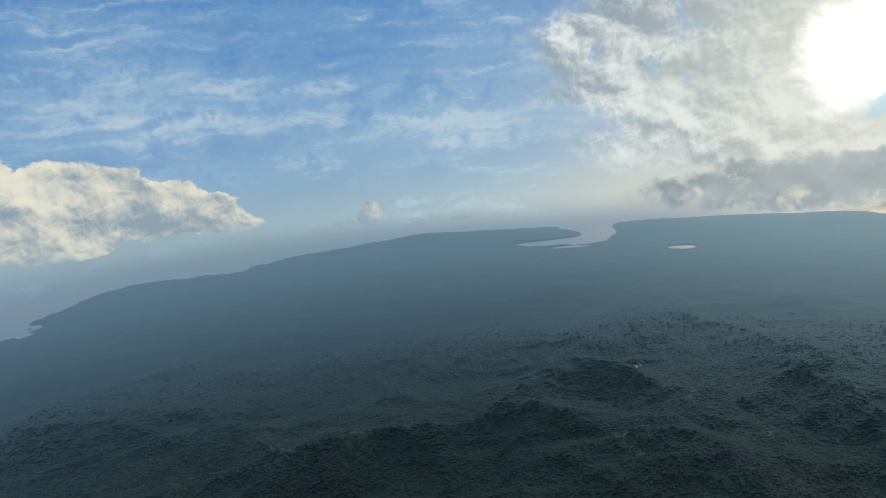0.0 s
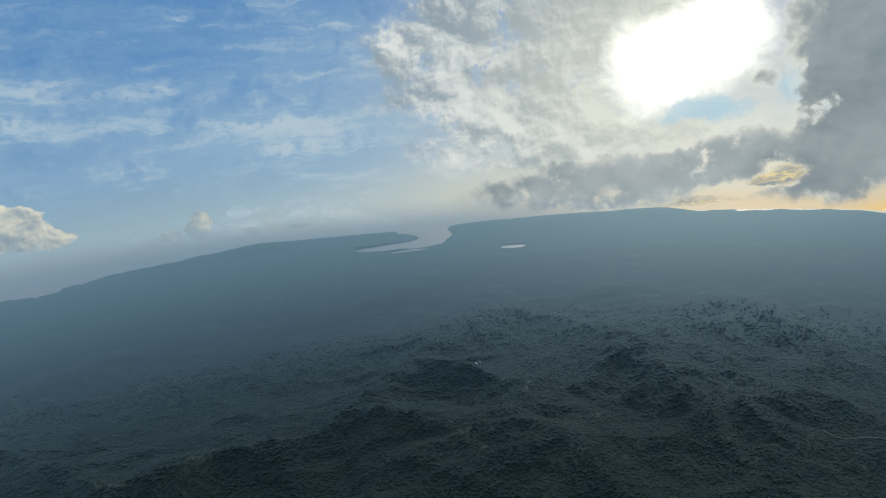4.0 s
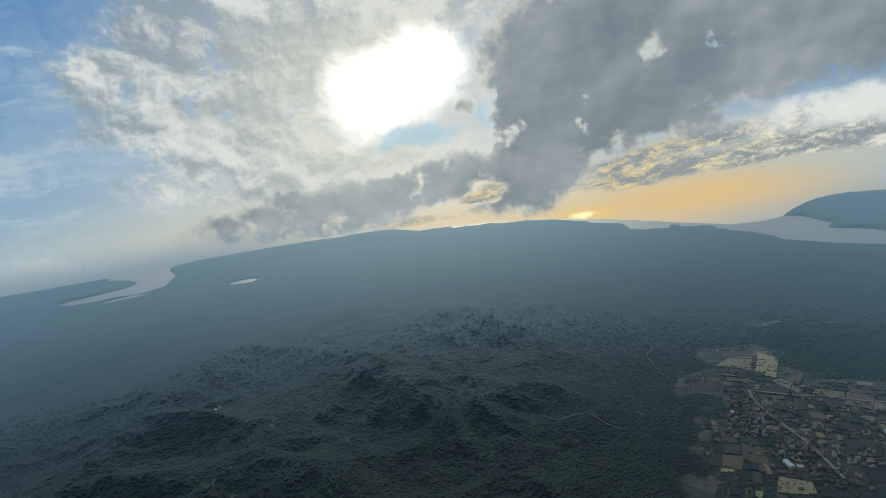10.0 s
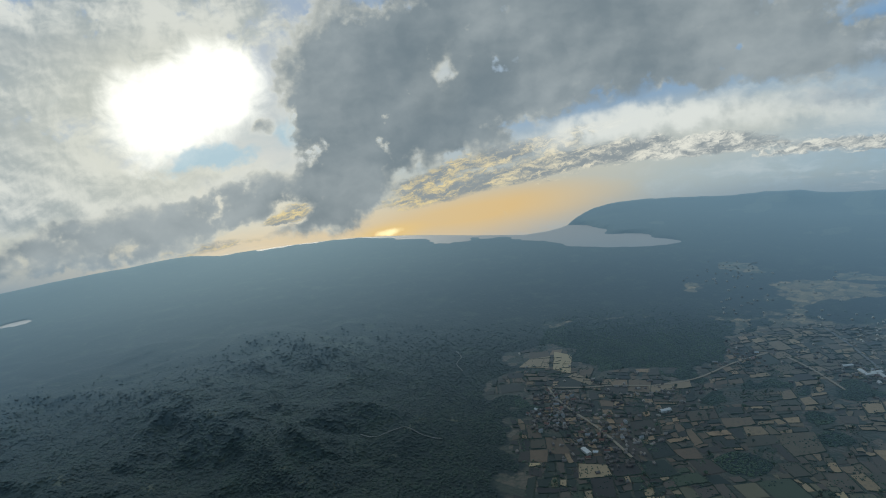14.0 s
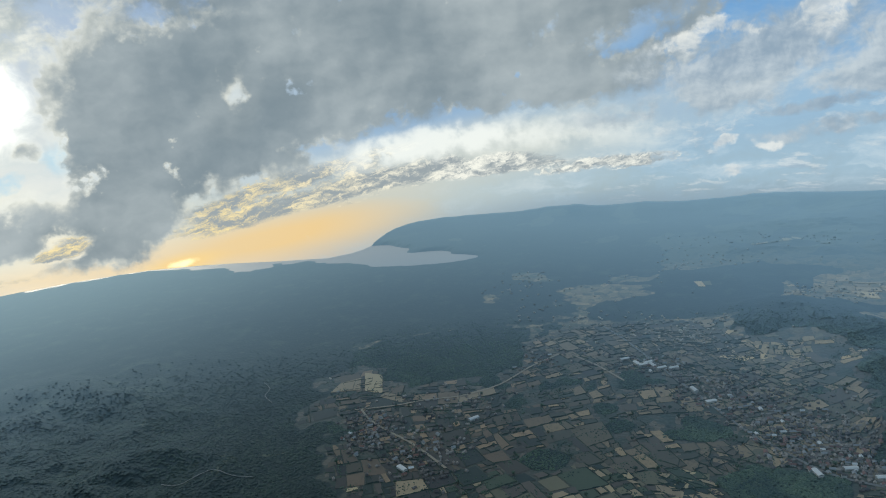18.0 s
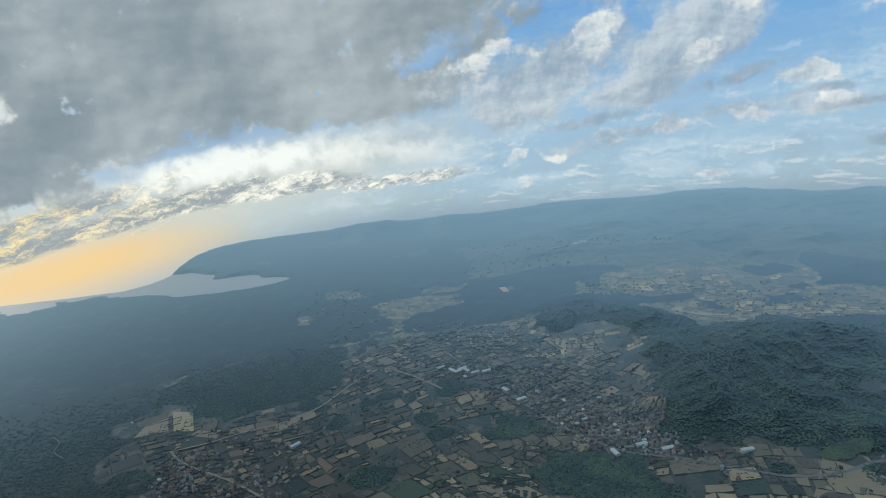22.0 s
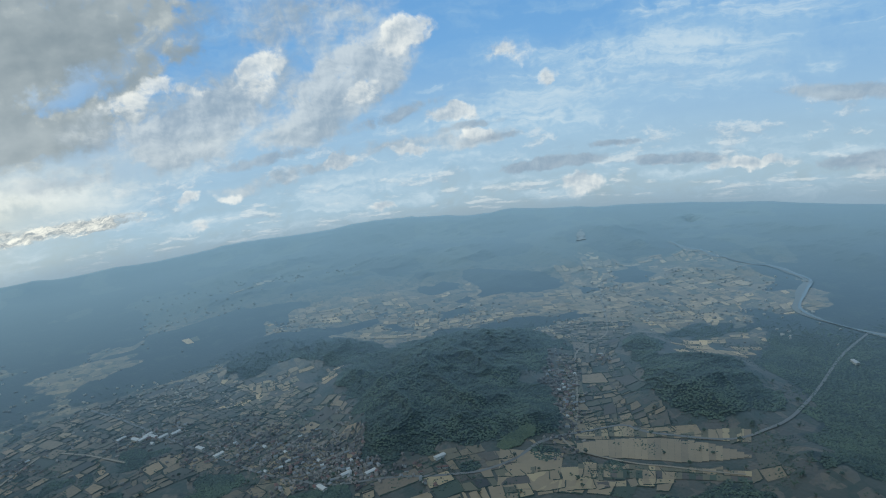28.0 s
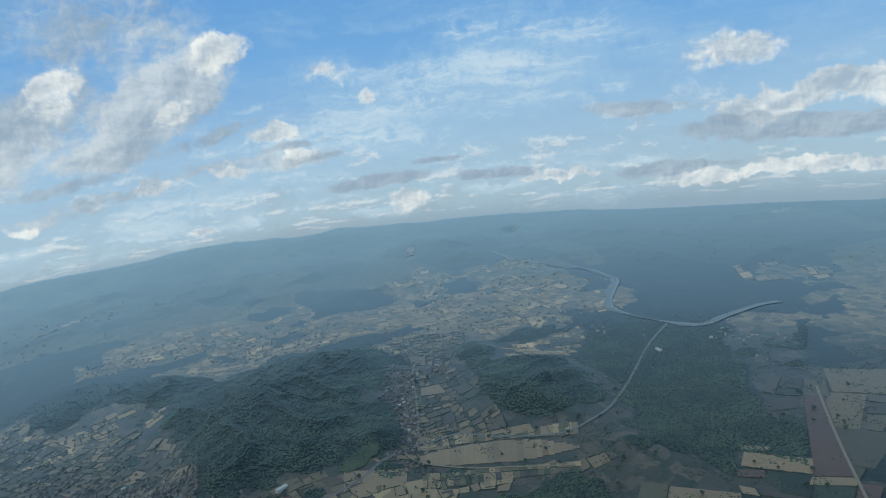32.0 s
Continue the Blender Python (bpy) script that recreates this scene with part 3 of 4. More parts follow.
def finish(N, colour, rough=0.9, bump_height=None, distance=1.0, veil=0.66, curve=1.9, metal=0.0, haze_rough=0.7, least=0.09, far_tint=(0.68, 0.89, 0.97)):
    """Diffuse ground with distance haze put into a broad gloss layer that grows towards grazing view."""
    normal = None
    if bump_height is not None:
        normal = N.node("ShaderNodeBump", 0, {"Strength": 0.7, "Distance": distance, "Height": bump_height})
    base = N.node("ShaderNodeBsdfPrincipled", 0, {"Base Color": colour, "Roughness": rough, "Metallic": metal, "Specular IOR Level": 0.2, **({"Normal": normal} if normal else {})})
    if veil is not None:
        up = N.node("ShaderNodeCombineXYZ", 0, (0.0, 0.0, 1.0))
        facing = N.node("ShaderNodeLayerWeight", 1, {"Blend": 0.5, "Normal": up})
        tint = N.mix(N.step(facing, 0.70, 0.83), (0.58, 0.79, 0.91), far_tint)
        gloss = N.node("ShaderNodeBsdfGlossy", 0, {"Color": tint, "Roughness": haze_rough, "Normal": up})
        # haze gloss set weaker over the cloud-shaded mountains than over the inland plain
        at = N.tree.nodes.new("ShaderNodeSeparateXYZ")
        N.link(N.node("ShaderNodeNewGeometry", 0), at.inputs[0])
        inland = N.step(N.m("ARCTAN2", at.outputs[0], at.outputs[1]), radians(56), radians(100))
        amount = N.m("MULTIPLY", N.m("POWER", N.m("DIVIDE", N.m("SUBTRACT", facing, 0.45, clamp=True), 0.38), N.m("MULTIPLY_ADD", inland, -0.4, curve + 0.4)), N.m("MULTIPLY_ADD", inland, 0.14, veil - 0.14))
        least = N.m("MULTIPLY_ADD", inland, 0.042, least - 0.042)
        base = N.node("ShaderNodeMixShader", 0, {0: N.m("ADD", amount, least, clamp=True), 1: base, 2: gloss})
    N.link(base, N.tree.nodes.new("ShaderNodeOutputMaterial").inputs[0])


def ground_material():
    mat, N = material("ground_cover")
    at = N.node("ShaderNodeNewGeometry", 0)
    crowns = N.node("ShaderNodeTexVoronoi", 0, {"Vector": at, "Scale": 0.11})
    big = N.noise(at, 0.004, 6, 0.6)
    mid_n = N.noise(at, 0.03, 5, 0.6)
    # crown shade is put into the wood tones, deepest between the crowns
    wood = N.mix(N.step(big, 0.35, 0.68), lin(22, 33, 28), lin(34, 45, 34))
    wood = N.mix(N.m("MULTIPLY", N.step(crowns, 0.25, 0.7), 0.6), wood, lin(20, 30, 25))
    patchy = N.noise(at, 0.011, 6, 0.62)
    wood = N.mix(N.m("MULTIPLY", N.step(patchy, 0.52, 0.70), 0.45), wood, lin(76, 86, 60))
    wood = N.mix(N.m("MULTIPLY", N.step(mid_n, 0.58, 0.72), 0.35), wood, lin(92, 96, 70))
    bare = N.node("ShaderNodeAttribute", 2, attribute_name="bare")
    wood = N.mix(N.m("MULTIPLY", N.step(N.m("MULTIPLY_ADD", N.m("SUBTRACT", patchy, 0.56), 6.0, bare), 0.75, 1.3), N.m("MULTIPLY", bare, 0.6)), wood, lin(104, 104, 78))
    plots = N.node("ShaderNodeTexVoronoi", 1, {"Vector": N.v("MULTIPLY", at, (0.026, 0.034, 0.0)), "Scale": 1.0, "Randomness": 0.9}, distance="CHEBYCHEV")
    tone = N.node("ShaderNodeSeparateColor", 0, {0: plots})
    soil = N.ramp(tone, [(0.0, lin(74, 74, 60)), (0.3, lin(96, 90, 76)), (0.55, lin(62, 70, 54)), (0.8, lin(122, 110, 92)), (1.0, lin(84, 76, 66))])
    # dry paddies of the far valley, darker mixed plots nearer
    paddy = N.ramp(tone, [(0.0, lin(112, 100, 72)), (0.3, lin(150, 130, 94)), (0.55, lin(92, 90, 64)), (0.8, lin(178, 152, 108)), (1.0, lin(122, 106, 80))])
    far_off = N.v("LENGTH", at)
    soil = N.mix(N.step(far_off, 1900.0, 2250.0), N.mix(0.35, soil, lin(38, 42, 34)), N.mix(N.step(far_off, 2600.0, 3000.0), paddy, lin(84, 86, 62)))
    soil = N.mix(N.m("MULTIPLY", N.step(mid_n, 0.50, 0.64), 0.75), soil, lin(48, 60, 46))
    cover = N.node("ShaderNodeAttribute", 2, attribute_name="cover")
    edge = N.step(N.m("ADD", cover, N.m("MULTIPLY", N.m("SUBTRACT", mid_n, 0.5), 0.7)), 0.4, 0.6)
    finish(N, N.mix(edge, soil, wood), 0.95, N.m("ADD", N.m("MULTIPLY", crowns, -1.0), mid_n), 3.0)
    return mat


def water_material():
    mat, N = material("sea_water")
    at = N.node("ShaderNodeNewGeometry", 0)
    ripple = N.noise(at, 0.05, 4, 0.6)
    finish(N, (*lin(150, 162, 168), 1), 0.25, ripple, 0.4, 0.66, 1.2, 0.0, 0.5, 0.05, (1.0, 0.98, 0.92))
    return mat


def toned(name, dark, light, scale=0.4, rough=0.9, spread=0.5, bump_size=0.3):
    """A worn plain surface, each piece a little different."""
    mat, N = material(name)
    at = N.node("ShaderNodeNewGeometry", 0)
    n1, n2 = N.noise(at, scale, 5, 0.6), N.noise(at, scale * 0.12, 3, 0.5)
    each = N.node("ShaderNodeObjectInfo", 5)
    f = N.m("ADD", N.m("MULTIPLY", each, spread), N.m("ADD", N.m("MULTIPLY", n1, 0.35), N.m("SUBTRACT", N.m("MULTIPLY", n2, 0.5), 0.2)))
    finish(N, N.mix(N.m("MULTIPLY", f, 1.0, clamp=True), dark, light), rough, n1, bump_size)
    return mat


def plot_toned(name, tones):
    """For joined plots: each island takes one of a row of field tones."""
    mat, N = material(name)
    at = N.node("ShaderNodeNewGeometry", 0)
    each = N.node("ShaderNodeNewGeometry", 8)
    colour = N.ramp(each, [(k / (len(tones) - 1), c) for k, c in enumerate(tones)])
    colour = N.mix(N.m("MULTIPLY", N.step(N.noise(at, 0.12, 5, 0.65), 0.45, 0.75), 0.5), colour, lin(66, 68, 54))
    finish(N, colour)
    return mat


def island_toned(name, dark, light, rough=0.9):
    """For joined pieces: each island takes its own tone."""
    mat, N = material(name)
    at = N.node("ShaderNodeNewGeometry", 0)
    each = N.node("ShaderNodeNewGeometry", 8)
    stand = N.step(N.noise(at, 0.013, 5, 0.6), 0.36, 0.70, (-0.28, 0.42))
    f = N.m("ADD", stand, N.m("ADD", N.m("MULTIPLY", each, 0.62), N.m("MULTIPLY", N.noise(at, 0.25, 4, 0.6), 0.35)), clamp=True)
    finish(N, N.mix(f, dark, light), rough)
    return mat


GROUND = ground_material()
WATER = water_material()

# ---- ground: one sheet to the horizon ----
def ground_sheet():
    az = np.concatenate([np.arange(-62, 172, 0.4), np.arange(172, 298, 2.0)])
    rr = np.concatenate([[0.0, 250, 500, 750], np.geomspace(950, REACH, 300)])
    A, Rr = np.meshgrid(np.radians(az), rr, indexing="ij")
    Rr = np.minimum(Rr, rim(az)[:, None] - (REACH - Rr) * 0.02)
    X, Y = Rr * np.sin(A), Rr * np.cos(A)
    Z = land(X, Y)
    n, k = X.shape
    verts = np.stack([X, Y, Z], -1).reshape(-1, 3)
    i, j = np.meshgrid(np.arange(n), np.arange(k - 1), indexing="ij")
    i2 = (i + 1) % n
    quads = np.stack([i * k + j, i * k + j + 1, i2 * k + j + 1, i2 * k + j], -1).reshape(-1, 4)
    me = bpy.data.meshes.new("ground")
    me.from_pydata(verts.tolist(), [], quads.tolist())
    me.polygons.foreach_set("use_smooth", np.ones(len(me.polygons), bool))
    cover = me.attributes.new("cover", "FLOAT", "POINT")
    cover.data.foreach_set("value", wooded(X, Y).reshape(-1).astype(np.float32))
    bare = me.attributes.new("bare", "FLOAT", "POINT")
    bare.data.foreach_set("value", crest_lines(X, Y)[1].reshape(-1).astype(np.float32))
    me.materials.append(GROUND)
    return tagged(new("ground", me), "wooded mountains and hazy farmland reaching to the horizon", "ground", kind="structure")


ground_sheet()


def water_sheet():
    az = np.arange(-62, 84, 1.0)
    me = bpy.data.meshes.new("water")
    verts = [tuple(polar(a, r, 0.0)) for a in az for r in (2950, 3250, 3550, float(rim(a)))]
    faces = [(4 * i + j, 4 * i + j + 1, 4 * i + j + 5, 4 * i + j + 4) for i in range(len(az) - 1) for j in range(3)]
    me.from_pydata(verts, [], faces)
    me.materials.append(WATER)
    return tagged(new("water", me), "calm pale sea and bay under haze", "sea", kind="structure")


water_sheet()
# ---- things on the plain ----
PICK = random.Random(11)
FIELD_MATS = [toned("stubble", lin(122, 108, 86), lin(168, 148, 114), 0.10), toned("ploughed_soil", lin(70, 62, 54), lin(100, 88, 74), 0.10),
              toned("dry_grass", lin(84, 82, 62), lin(118, 110, 82), 0.10), toned("green_crop", lin(50, 60, 44), lin(74, 82, 56), 0.10),
              toned("golden_straw", lin(146, 130, 100), lin(184, 164, 124), 0.10), toned("red_soil", lin(88, 68, 58), lin(112, 86, 72), 0.10),
              # darker soil and scrub, which put shade into the plots beside the mountains
              toned("darkened_soil", lin(42, 38, 35), lin(64, 56, 48), 0.10), toned("dark_scrub", lin(30, 38, 31), lin(46, 54, 40), 0.10)]
NEAR_PLOTS = plot_toned("valley_plots", (lin(72, 64, 54), lin(104, 92, 74), lin(60, 66, 48), lin(138, 120, 92), lin(90, 86, 64), lin(160, 138, 104), lin(112, 98, 80)))
# the second set is darkened, with the shade by the mountains in its tones
DARK_PLOTS = plot_toned("shaded_plots", (lin(40, 38, 35), lin(70, 60, 50), lin(34, 42, 33), lin(116, 96, 74), lin(50, 46, 38), lin(156, 130, 98), lin(38, 42, 35), lin(78, 68, 55)))
MIXED_PLOTS = plot_toned("dry_plots", (lin(62, 55, 47), lin(96, 84, 67), lin(50, 56, 42), lin(134, 115, 88), lin(76, 70, 54), lin(160, 137, 102), lin(58, 58, 46), lin(104, 91, 73)))
FAR_FIELD = plot_toned("far_fields", (lin(116, 102, 74), lin(190, 162, 116), lin(94, 94, 68), lin(214, 184, 132), lin(146, 124, 90), lin(230, 198, 142)))
ROOFS = [toned("rust_roof", lin(86, 58, 48), lin(128, 88, 72)), toned("grey_roof", lin(96, 98, 100), lin(150, 150, 148)), toned("pale_roof", lin(170, 172, 172), lin(214, 214, 208)),
         toned("brown_roof", lin(70, 60, 54), lin(104, 92, 82)), toned("blue_roof", lin(92, 112, 130), lin(120, 142, 158))]
WALLS = [toned("limewashed_wall", lin(150, 146, 136), lin(196, 192, 180)), toned("ochre_wall", lin(150, 132, 108), lin(178, 162, 138))]
SMALL_ROOF = island_toned("village_roofs", lin(104, 96, 86), lin(196, 186, 170))
ROAD = toned("worn_asphalt", lin(104, 104, 102), lin(138, 136, 130), 0.2, 0.9, 0.1)
TRACK = toned("pale_earth_track", lin(132, 122, 104), lin(164, 152, 130), 0.2, 0.9, 0.1)
GRAVEL = toned("river_gravel", lin(112, 112, 102), lin(156, 150, 134), 0.05, 0.9, 0.1)
STREAM = toned("shallow_river_water", lin(110, 126, 132), lin(140, 154, 160), 0.05, 0.2, 0.1)
LEAVES = island_toned("tree_crowns", lin(38, 54, 46), lin(84, 100, 72))
# mountain crowns carry the cloud shade as a darker tone than the hill crowns
FOREST = island_toned("mountain_crowns", lin(22, 35, 30), lin(46, 60, 43))
COPSE = island_toned("copse_crowns", lin(36, 54, 45), lin(70, 88, 60))
LEAVES_B = island_toned("bamboo_crowns", lin(54, 68, 44), lin(88, 98, 60))
BARK = toned("bark", lin(60, 52, 44), lin(90, 78, 66))


def link_mesh(name, verts, faces, mat, parent=None, label="", smooth_shade=False):
    me = bpy.data.meshes.new(name)
    me.from_pydata(verts, [], faces)
    me.materials.append(mat)
    if smooth_shade:
        me.polygons.foreach_set("use_smooth", np.ones(len(me.polygons), bool))
    ob = new(name, me)
    if parent:
        ob.parent = parent
    if label:
        ob["label"] = label
    return ob


# fields: the plain is split into plots again and again, and open plots are kept
def split(x, y, w, h, least, rnd, out):
    if (w < least * 1.9 and h < least * 1.9) or (max(w, h) < least * 5.0 and rnd.random() < 0.22):
        out.append((x, y, w, h))
        return
    k = rnd.uniform(0.26, 0.74)
    if w > h * rnd.uniform(0.7, 1.3):
        split(x, y, w * k, h, least, rnd, out), split(x + w * k, y, w * (1 - k), h, least, rnd, out)
    else:
        split(x, y, w, h * k, least, rnd, out), split(x, y + h * k, w, h * (1 - k), least, rnd, out)


def plots(az, r, wide, deep, turn, least, seed):
    rnd = random.Random(seed)
    cells = []
    split(-wide / 2, -deep / 2, wide, deep, least, rnd, cells)
    c, a = polar(az, r), radians(turn - az)
    ux, uy = Vector((math.cos(a), math.sin(a))), Vector((-math.sin(a), math.cos(a)))
    for x, y, w, h in cells:
        g = min(rnd.uniform(1.0, 3.0), w * 0.07)
        corners = []
        for px, py in ((x + g, y + g), (x + w - g, y + g), (x + w - g, y + h - g), (x + g, y + h - g)):
            q = Vector((c.x, c.y)) + ux * (px + rnd.uniform(-4.5, 4.5)) + uy * (py + rnd.uniform(-4.5, 4.5))
            corners.append(q + Vector((24 * math.sin(q.y / 105) + 7 * math.sin(q.x / 43), 24 * math.sin(q.x / 98) + 7 * math.sin(q.y / 47))))
        yield corners


def drape(corners, lift=0.7, nx=3, ny=3):
    a, b, c, d = corners
    pts = []
    for j in range(ny + 1):
        for i in range(nx + 1):
            u, v = i / nx, j / ny
            pts.append((a * (1 - u) + b * u) * (1 - v) + (d * (1 - u) + c * u) * v)
    xs, ys = np.array([q.x for q in pts]), np.array([q.y for q in pts])
    verts = [(float(x), float(y), lift) for x, y in zip(xs, ys)]
    k = nx + 1
    faces = [(j * k + i, j * k + i + 1, j * k + i + k + 1, j * k + i + k) for j in range(ny) for i in range(nx)]
    return verts, faces


farmland = tagged(new("farmland"), "patchwork of dry stubble and ploughed fields", "farmland", kind="structure")
near_cells, far_cells = [], []
# plots 10 and 11 are sunlit patches put in as pale fields
for spec in ((79, 1560, 1250, 980, 20, 16, 1), (108, 1330, 900, 420, 4, 20, 2), (128, 1330, 560, 330, 3, 30, 3), (125.0, 1740, 230, 800, 2, 15, 4), (154, 1450, 620, 760, -8, 48, 5),
             (118, 2330, 1900, 900, 12, 21, 6), (139, 2030, 520, 420, 18, 17, 7), (125.5, 2620, 150, 800, 2, 16, 8), (90, 1950, 600, 400, 10, 21, 9), (154.5, 2640, 300, 190, 12, 34, 10), (151, 3560, 520, 160, 5, 40, 11), (93, 2560, 420, 120, 8, 30, 12), (97, 3230, 420, 90, 0, 30, 13)):
    cells = list(plots(*spec))
    CX, CY = np.array([[q.x for q in c] for c in cells]), np.array([[q.y for q in c] for c in cells])
    shut = (wooded(CX, CY).max(1) > 0.55) | (sea_depth(CX, CY).max(1) > 0.35)
    for corners, closed in zip(cells, shut):
        mid_pt = sum(corners, Vector((0, 0))) / 4
        az, r = math.degrees(math.atan2(mid_pt.x, mid_pt.y)), mid_pt.length
        if r < 1120 or r > 3900 or az < 55 or az > 168:
            continue
        if spec[-1] >= 6 and (corners[0] - corners[2]).length > 75:
            continue
        if spec[-1] >= 10 and float(value_noise(mid_pt.x, mid_pt.y, 70, 91)) < 0.35:
            continue
        if (closed and spec[-1] < 10) or (122.6 < az < 138 and 1275 < r < 1410):
            continue
        (near_cells if spec[-1] in (1, 2, 3, 4, 5, 9) else far_cells).append((r, az, corners))
near_cells.sort(key=lambda c: c[0])
draped = [drape(c[2]) for c in near_cells[:242]]
V = np.array([v for v, f in draped])
V[:, :, 2] += land(V[:, :, 0], V[:, :, 1])
for (r, az, corners), (_, faces), verts in zip(near_cells[:242], draped, V.tolist()):
    weights = (6, 6, 4, 3, 2, 0, 1, 1) if az < 92 else (6, 2, 3, 1, 4, 0, 1, 1)
    # shade over this corner is put in as mostly dark soil and scrub
    if az < 76:
        weights = (4, 4, 1, 3, 2, 0, 9, 7)
    if 121 < az < 140:
        weights = (3, 1, 4, 1, 5, 0, 0, 0)
    if az > 148:
        weights = (1, 3, 2, 5, 0, 1, 2, 4)
    link_mesh("field", verts, faces, PICK.choices(FIELD_MATS, weights)[0], farmland)
# the pale field below the wooded hill, in narrow strips, and the large brown one beside the straight track
for k in range(26):
    a0, a1 = 122.9 + 0.56 * k, 122.9 + 0.56 * (k + 0.985)
    for r0, r1, m in ((1300 + 34 * ((k - 12) / 13) ** 2 + PICK.uniform(-3, 3), 1390 - 42 * abs((k - 11) / 14) ** 3 + PICK.uniform(-4, 4), 0), (1397, 1432 + 14 * math.sin(k / 3), PICK.choices((0, 2, 4), (4, 2, 3))[0]), (1238 - 6 * math.sin(k / 5), 1262, PICK.choices((0, 2, 1, 3), (3, 4, 2, 2))[0]), (1265, 1283, PICK.choices((0, 2, 4), (3, 3, 1))[0])):
        verts, faces = drape([polar(a, r).xy for a, r in ((a0, r0), (a1, r0), (a1, r1), (a0, r1))], 0.9)
        V = np.array(verts)
        V[:, 2] += land(V[:, 0], V[:, 1])
        link_mesh("field", V.tolist(), faces, FIELD_MATS[m], farmland)
for corners, m in ((((58.6, 1780), (61.2, 1765), (61.4, 1850), (59.6, 1835)), 0), (((61.6, 1755), (63.1, 1722), (63.3, 1850), (61.8, 1885)), 4), (((62.8, 1700), (64.7, 1644), (65.1, 1668), (63.4, 1728)), 0), (((69.9, 1600), (73.2, 1640), (73.0, 1685), (69.6, 1640)), 0), (((156.5, 1282), (159.3, 1300), (157.1, 1640), (155.7, 1625)), 5), (((156.0, 1250), (159.6, 1270), (159.4, 1296), (156.3, 1278)), 0), (((153.2, 1530), (155.3, 1560), (155.5, 1620), (153.6, 1600)), 1), (((151.0, 1352), (153.2, 1358), (153.2, 1374), (151.0, 1369)), 0), (((150.6, 1250), (152.8, 1256), (152.8, 1282), (150.7, 1275)), 5)):
    verts, faces = drape([polar(a, r).xy for a, r in corners], 1.1, 6, 8)
    V = np.array(verts)
    V[:, 2] += land(V[:, 0], V[:, 1])
    link_mesh("field", V.tolist(), faces, FIELD_MATS[m], farmland)
for name, cells, mat, label, drop in (("valley_fields", [c for c in near_cells[242:] if c[1] > 94], NEAR_PLOTS, "small dry plots divided by dark hedges", 0.06), ("ploughed_fields", [c for c in near_cells[242:] if c[1] <= 78], DARK_PLOTS, "ploughed plots in shaded tones divided by dark hedges", 0.06), ("dry_fields", [c for c in near_cells[242:] if 78 < c[1] <= 94], MIXED_PLOTS, "grey-brown dry plots divided by dark hedges", 0.06), ("distant_fields", far_cells, FAR_FIELD, "pale strips of distant dry fields and sunlit patches", 0.16)):
    verts, faces = [], []
    for r, az, corners in cells:
        if PICK.random() < drop:
            continue
        v, f = drape(corners, 0.6, 2, 2)
        faces += [tuple(i + len(verts) for i in q) for q in f]
        verts += v
    V = np.array(verts)
    V[:, 2] += land(V[:, 0], V[:, 1])
    tagged(link_mesh(name, V.tolist(), faces, mat), label, "fields", kind="stuff")


# hedgerows: dark ragged lines along the plot edges
def hedgerows():
    rs = np.random.RandomState(31)
    base, faces, count = [], [], 0
    for r, az, corners in near_cells:
        for k in (0, 1):
            if rs.rand() < 0.34:
                continue
            p0, p1 = corners[k], corners[k + 1]
            d = p1 - p0
            if d.length < 6:
                continue
            side = Vector((d.y, -d.x)).normalized()
            n = max(2, int(d.length / 7))
            for i in range(n + 1):
                c = p0 + d * (i / n) + side * float(rs.uniform(-0.6, 0.6)) + side * 1.2
                w, h = float(rs.uniform(0.5, 1.3)), float(rs.uniform(0.8, 2.6))
                base += [(c.x - side.x * w, c.y - side.y * w, 0.0), (c.x, c.y, h), (c.x + side.x * w, c.y + side.y * w, 0.0)]
                if i:
                    b = count
                    faces += [(b - 3, b - 2, b + 1, b), (b - 2, b - 1, b + 2, b + 1)]
                count += 3
    V = np.array(base)
    V[:, 2] += land(V[:, 0], V[:, 1]) + 0.4
    tagged(link_mesh("hedgerows", V.tolist(), faces, HEDGE), "dark ragged hedges between the plots", "hedges", kind="stuff")


HEDGE = island_toned("hedge_leaves", lin(34, 46, 36), lin(60, 72, 50))
hedgerows()



def ribbon(name, stops, width, mat, label, category, lift=1.4, closed_wobble=0.0, kind="structure"):
    pts = [polar(a, r) for a, r in stops]
    line = []
    n = len(pts)
    for i in range(n - 1):
        p0, p1, p2, p3 = pts[max(i - 1, 0)], pts[i], pts[i + 1], pts[min(i + 2, n - 1)]
        count = max(3, int((p2 - p1).length / 18))
        for k in range(count):
            t = k / count
            line.append(0.5 * ((2 * p1) + (p2 - p0) * t + (2 * p0 - 5 * p1 + 4 * p2 - p3) * t * t + (3 * p1 - p0 - 3 * p2 + p3) * t ** 3))
    line.append(pts[-1])
    verts, faces = [], []
    for i, q in enumerate(line):
        d = line[min(i + 1, len(line) - 1)] - line[max(i - 1, 0)]
        s = Vector((d.y, -d.x)).normalized()
        w = width * (1 + closed_wobble * (float(value_noise(q.x, q.y, 60, 77)) - 0.5) * 2)
        for side in (-1, 0, 1):
            e = Vector((q.x, q.y)) + s * (side * w / 2)
            verts.append((e.x, e.y, lift - (0.25 if side else 0)))
        if i:
            b = 3 * i
            faces += [(b - 3, b - 2, b + 1, b), (b - 2, b - 1, b + 2, b + 1)]
    V = np.array(verts)
    V[:, 2] += land(V[:, 0], V[:, 1])
    ob = link_mesh(name, V.tolist(), faces, mat, smooth_shade=True)
    return tagged(ob, label, category, kind=kind)


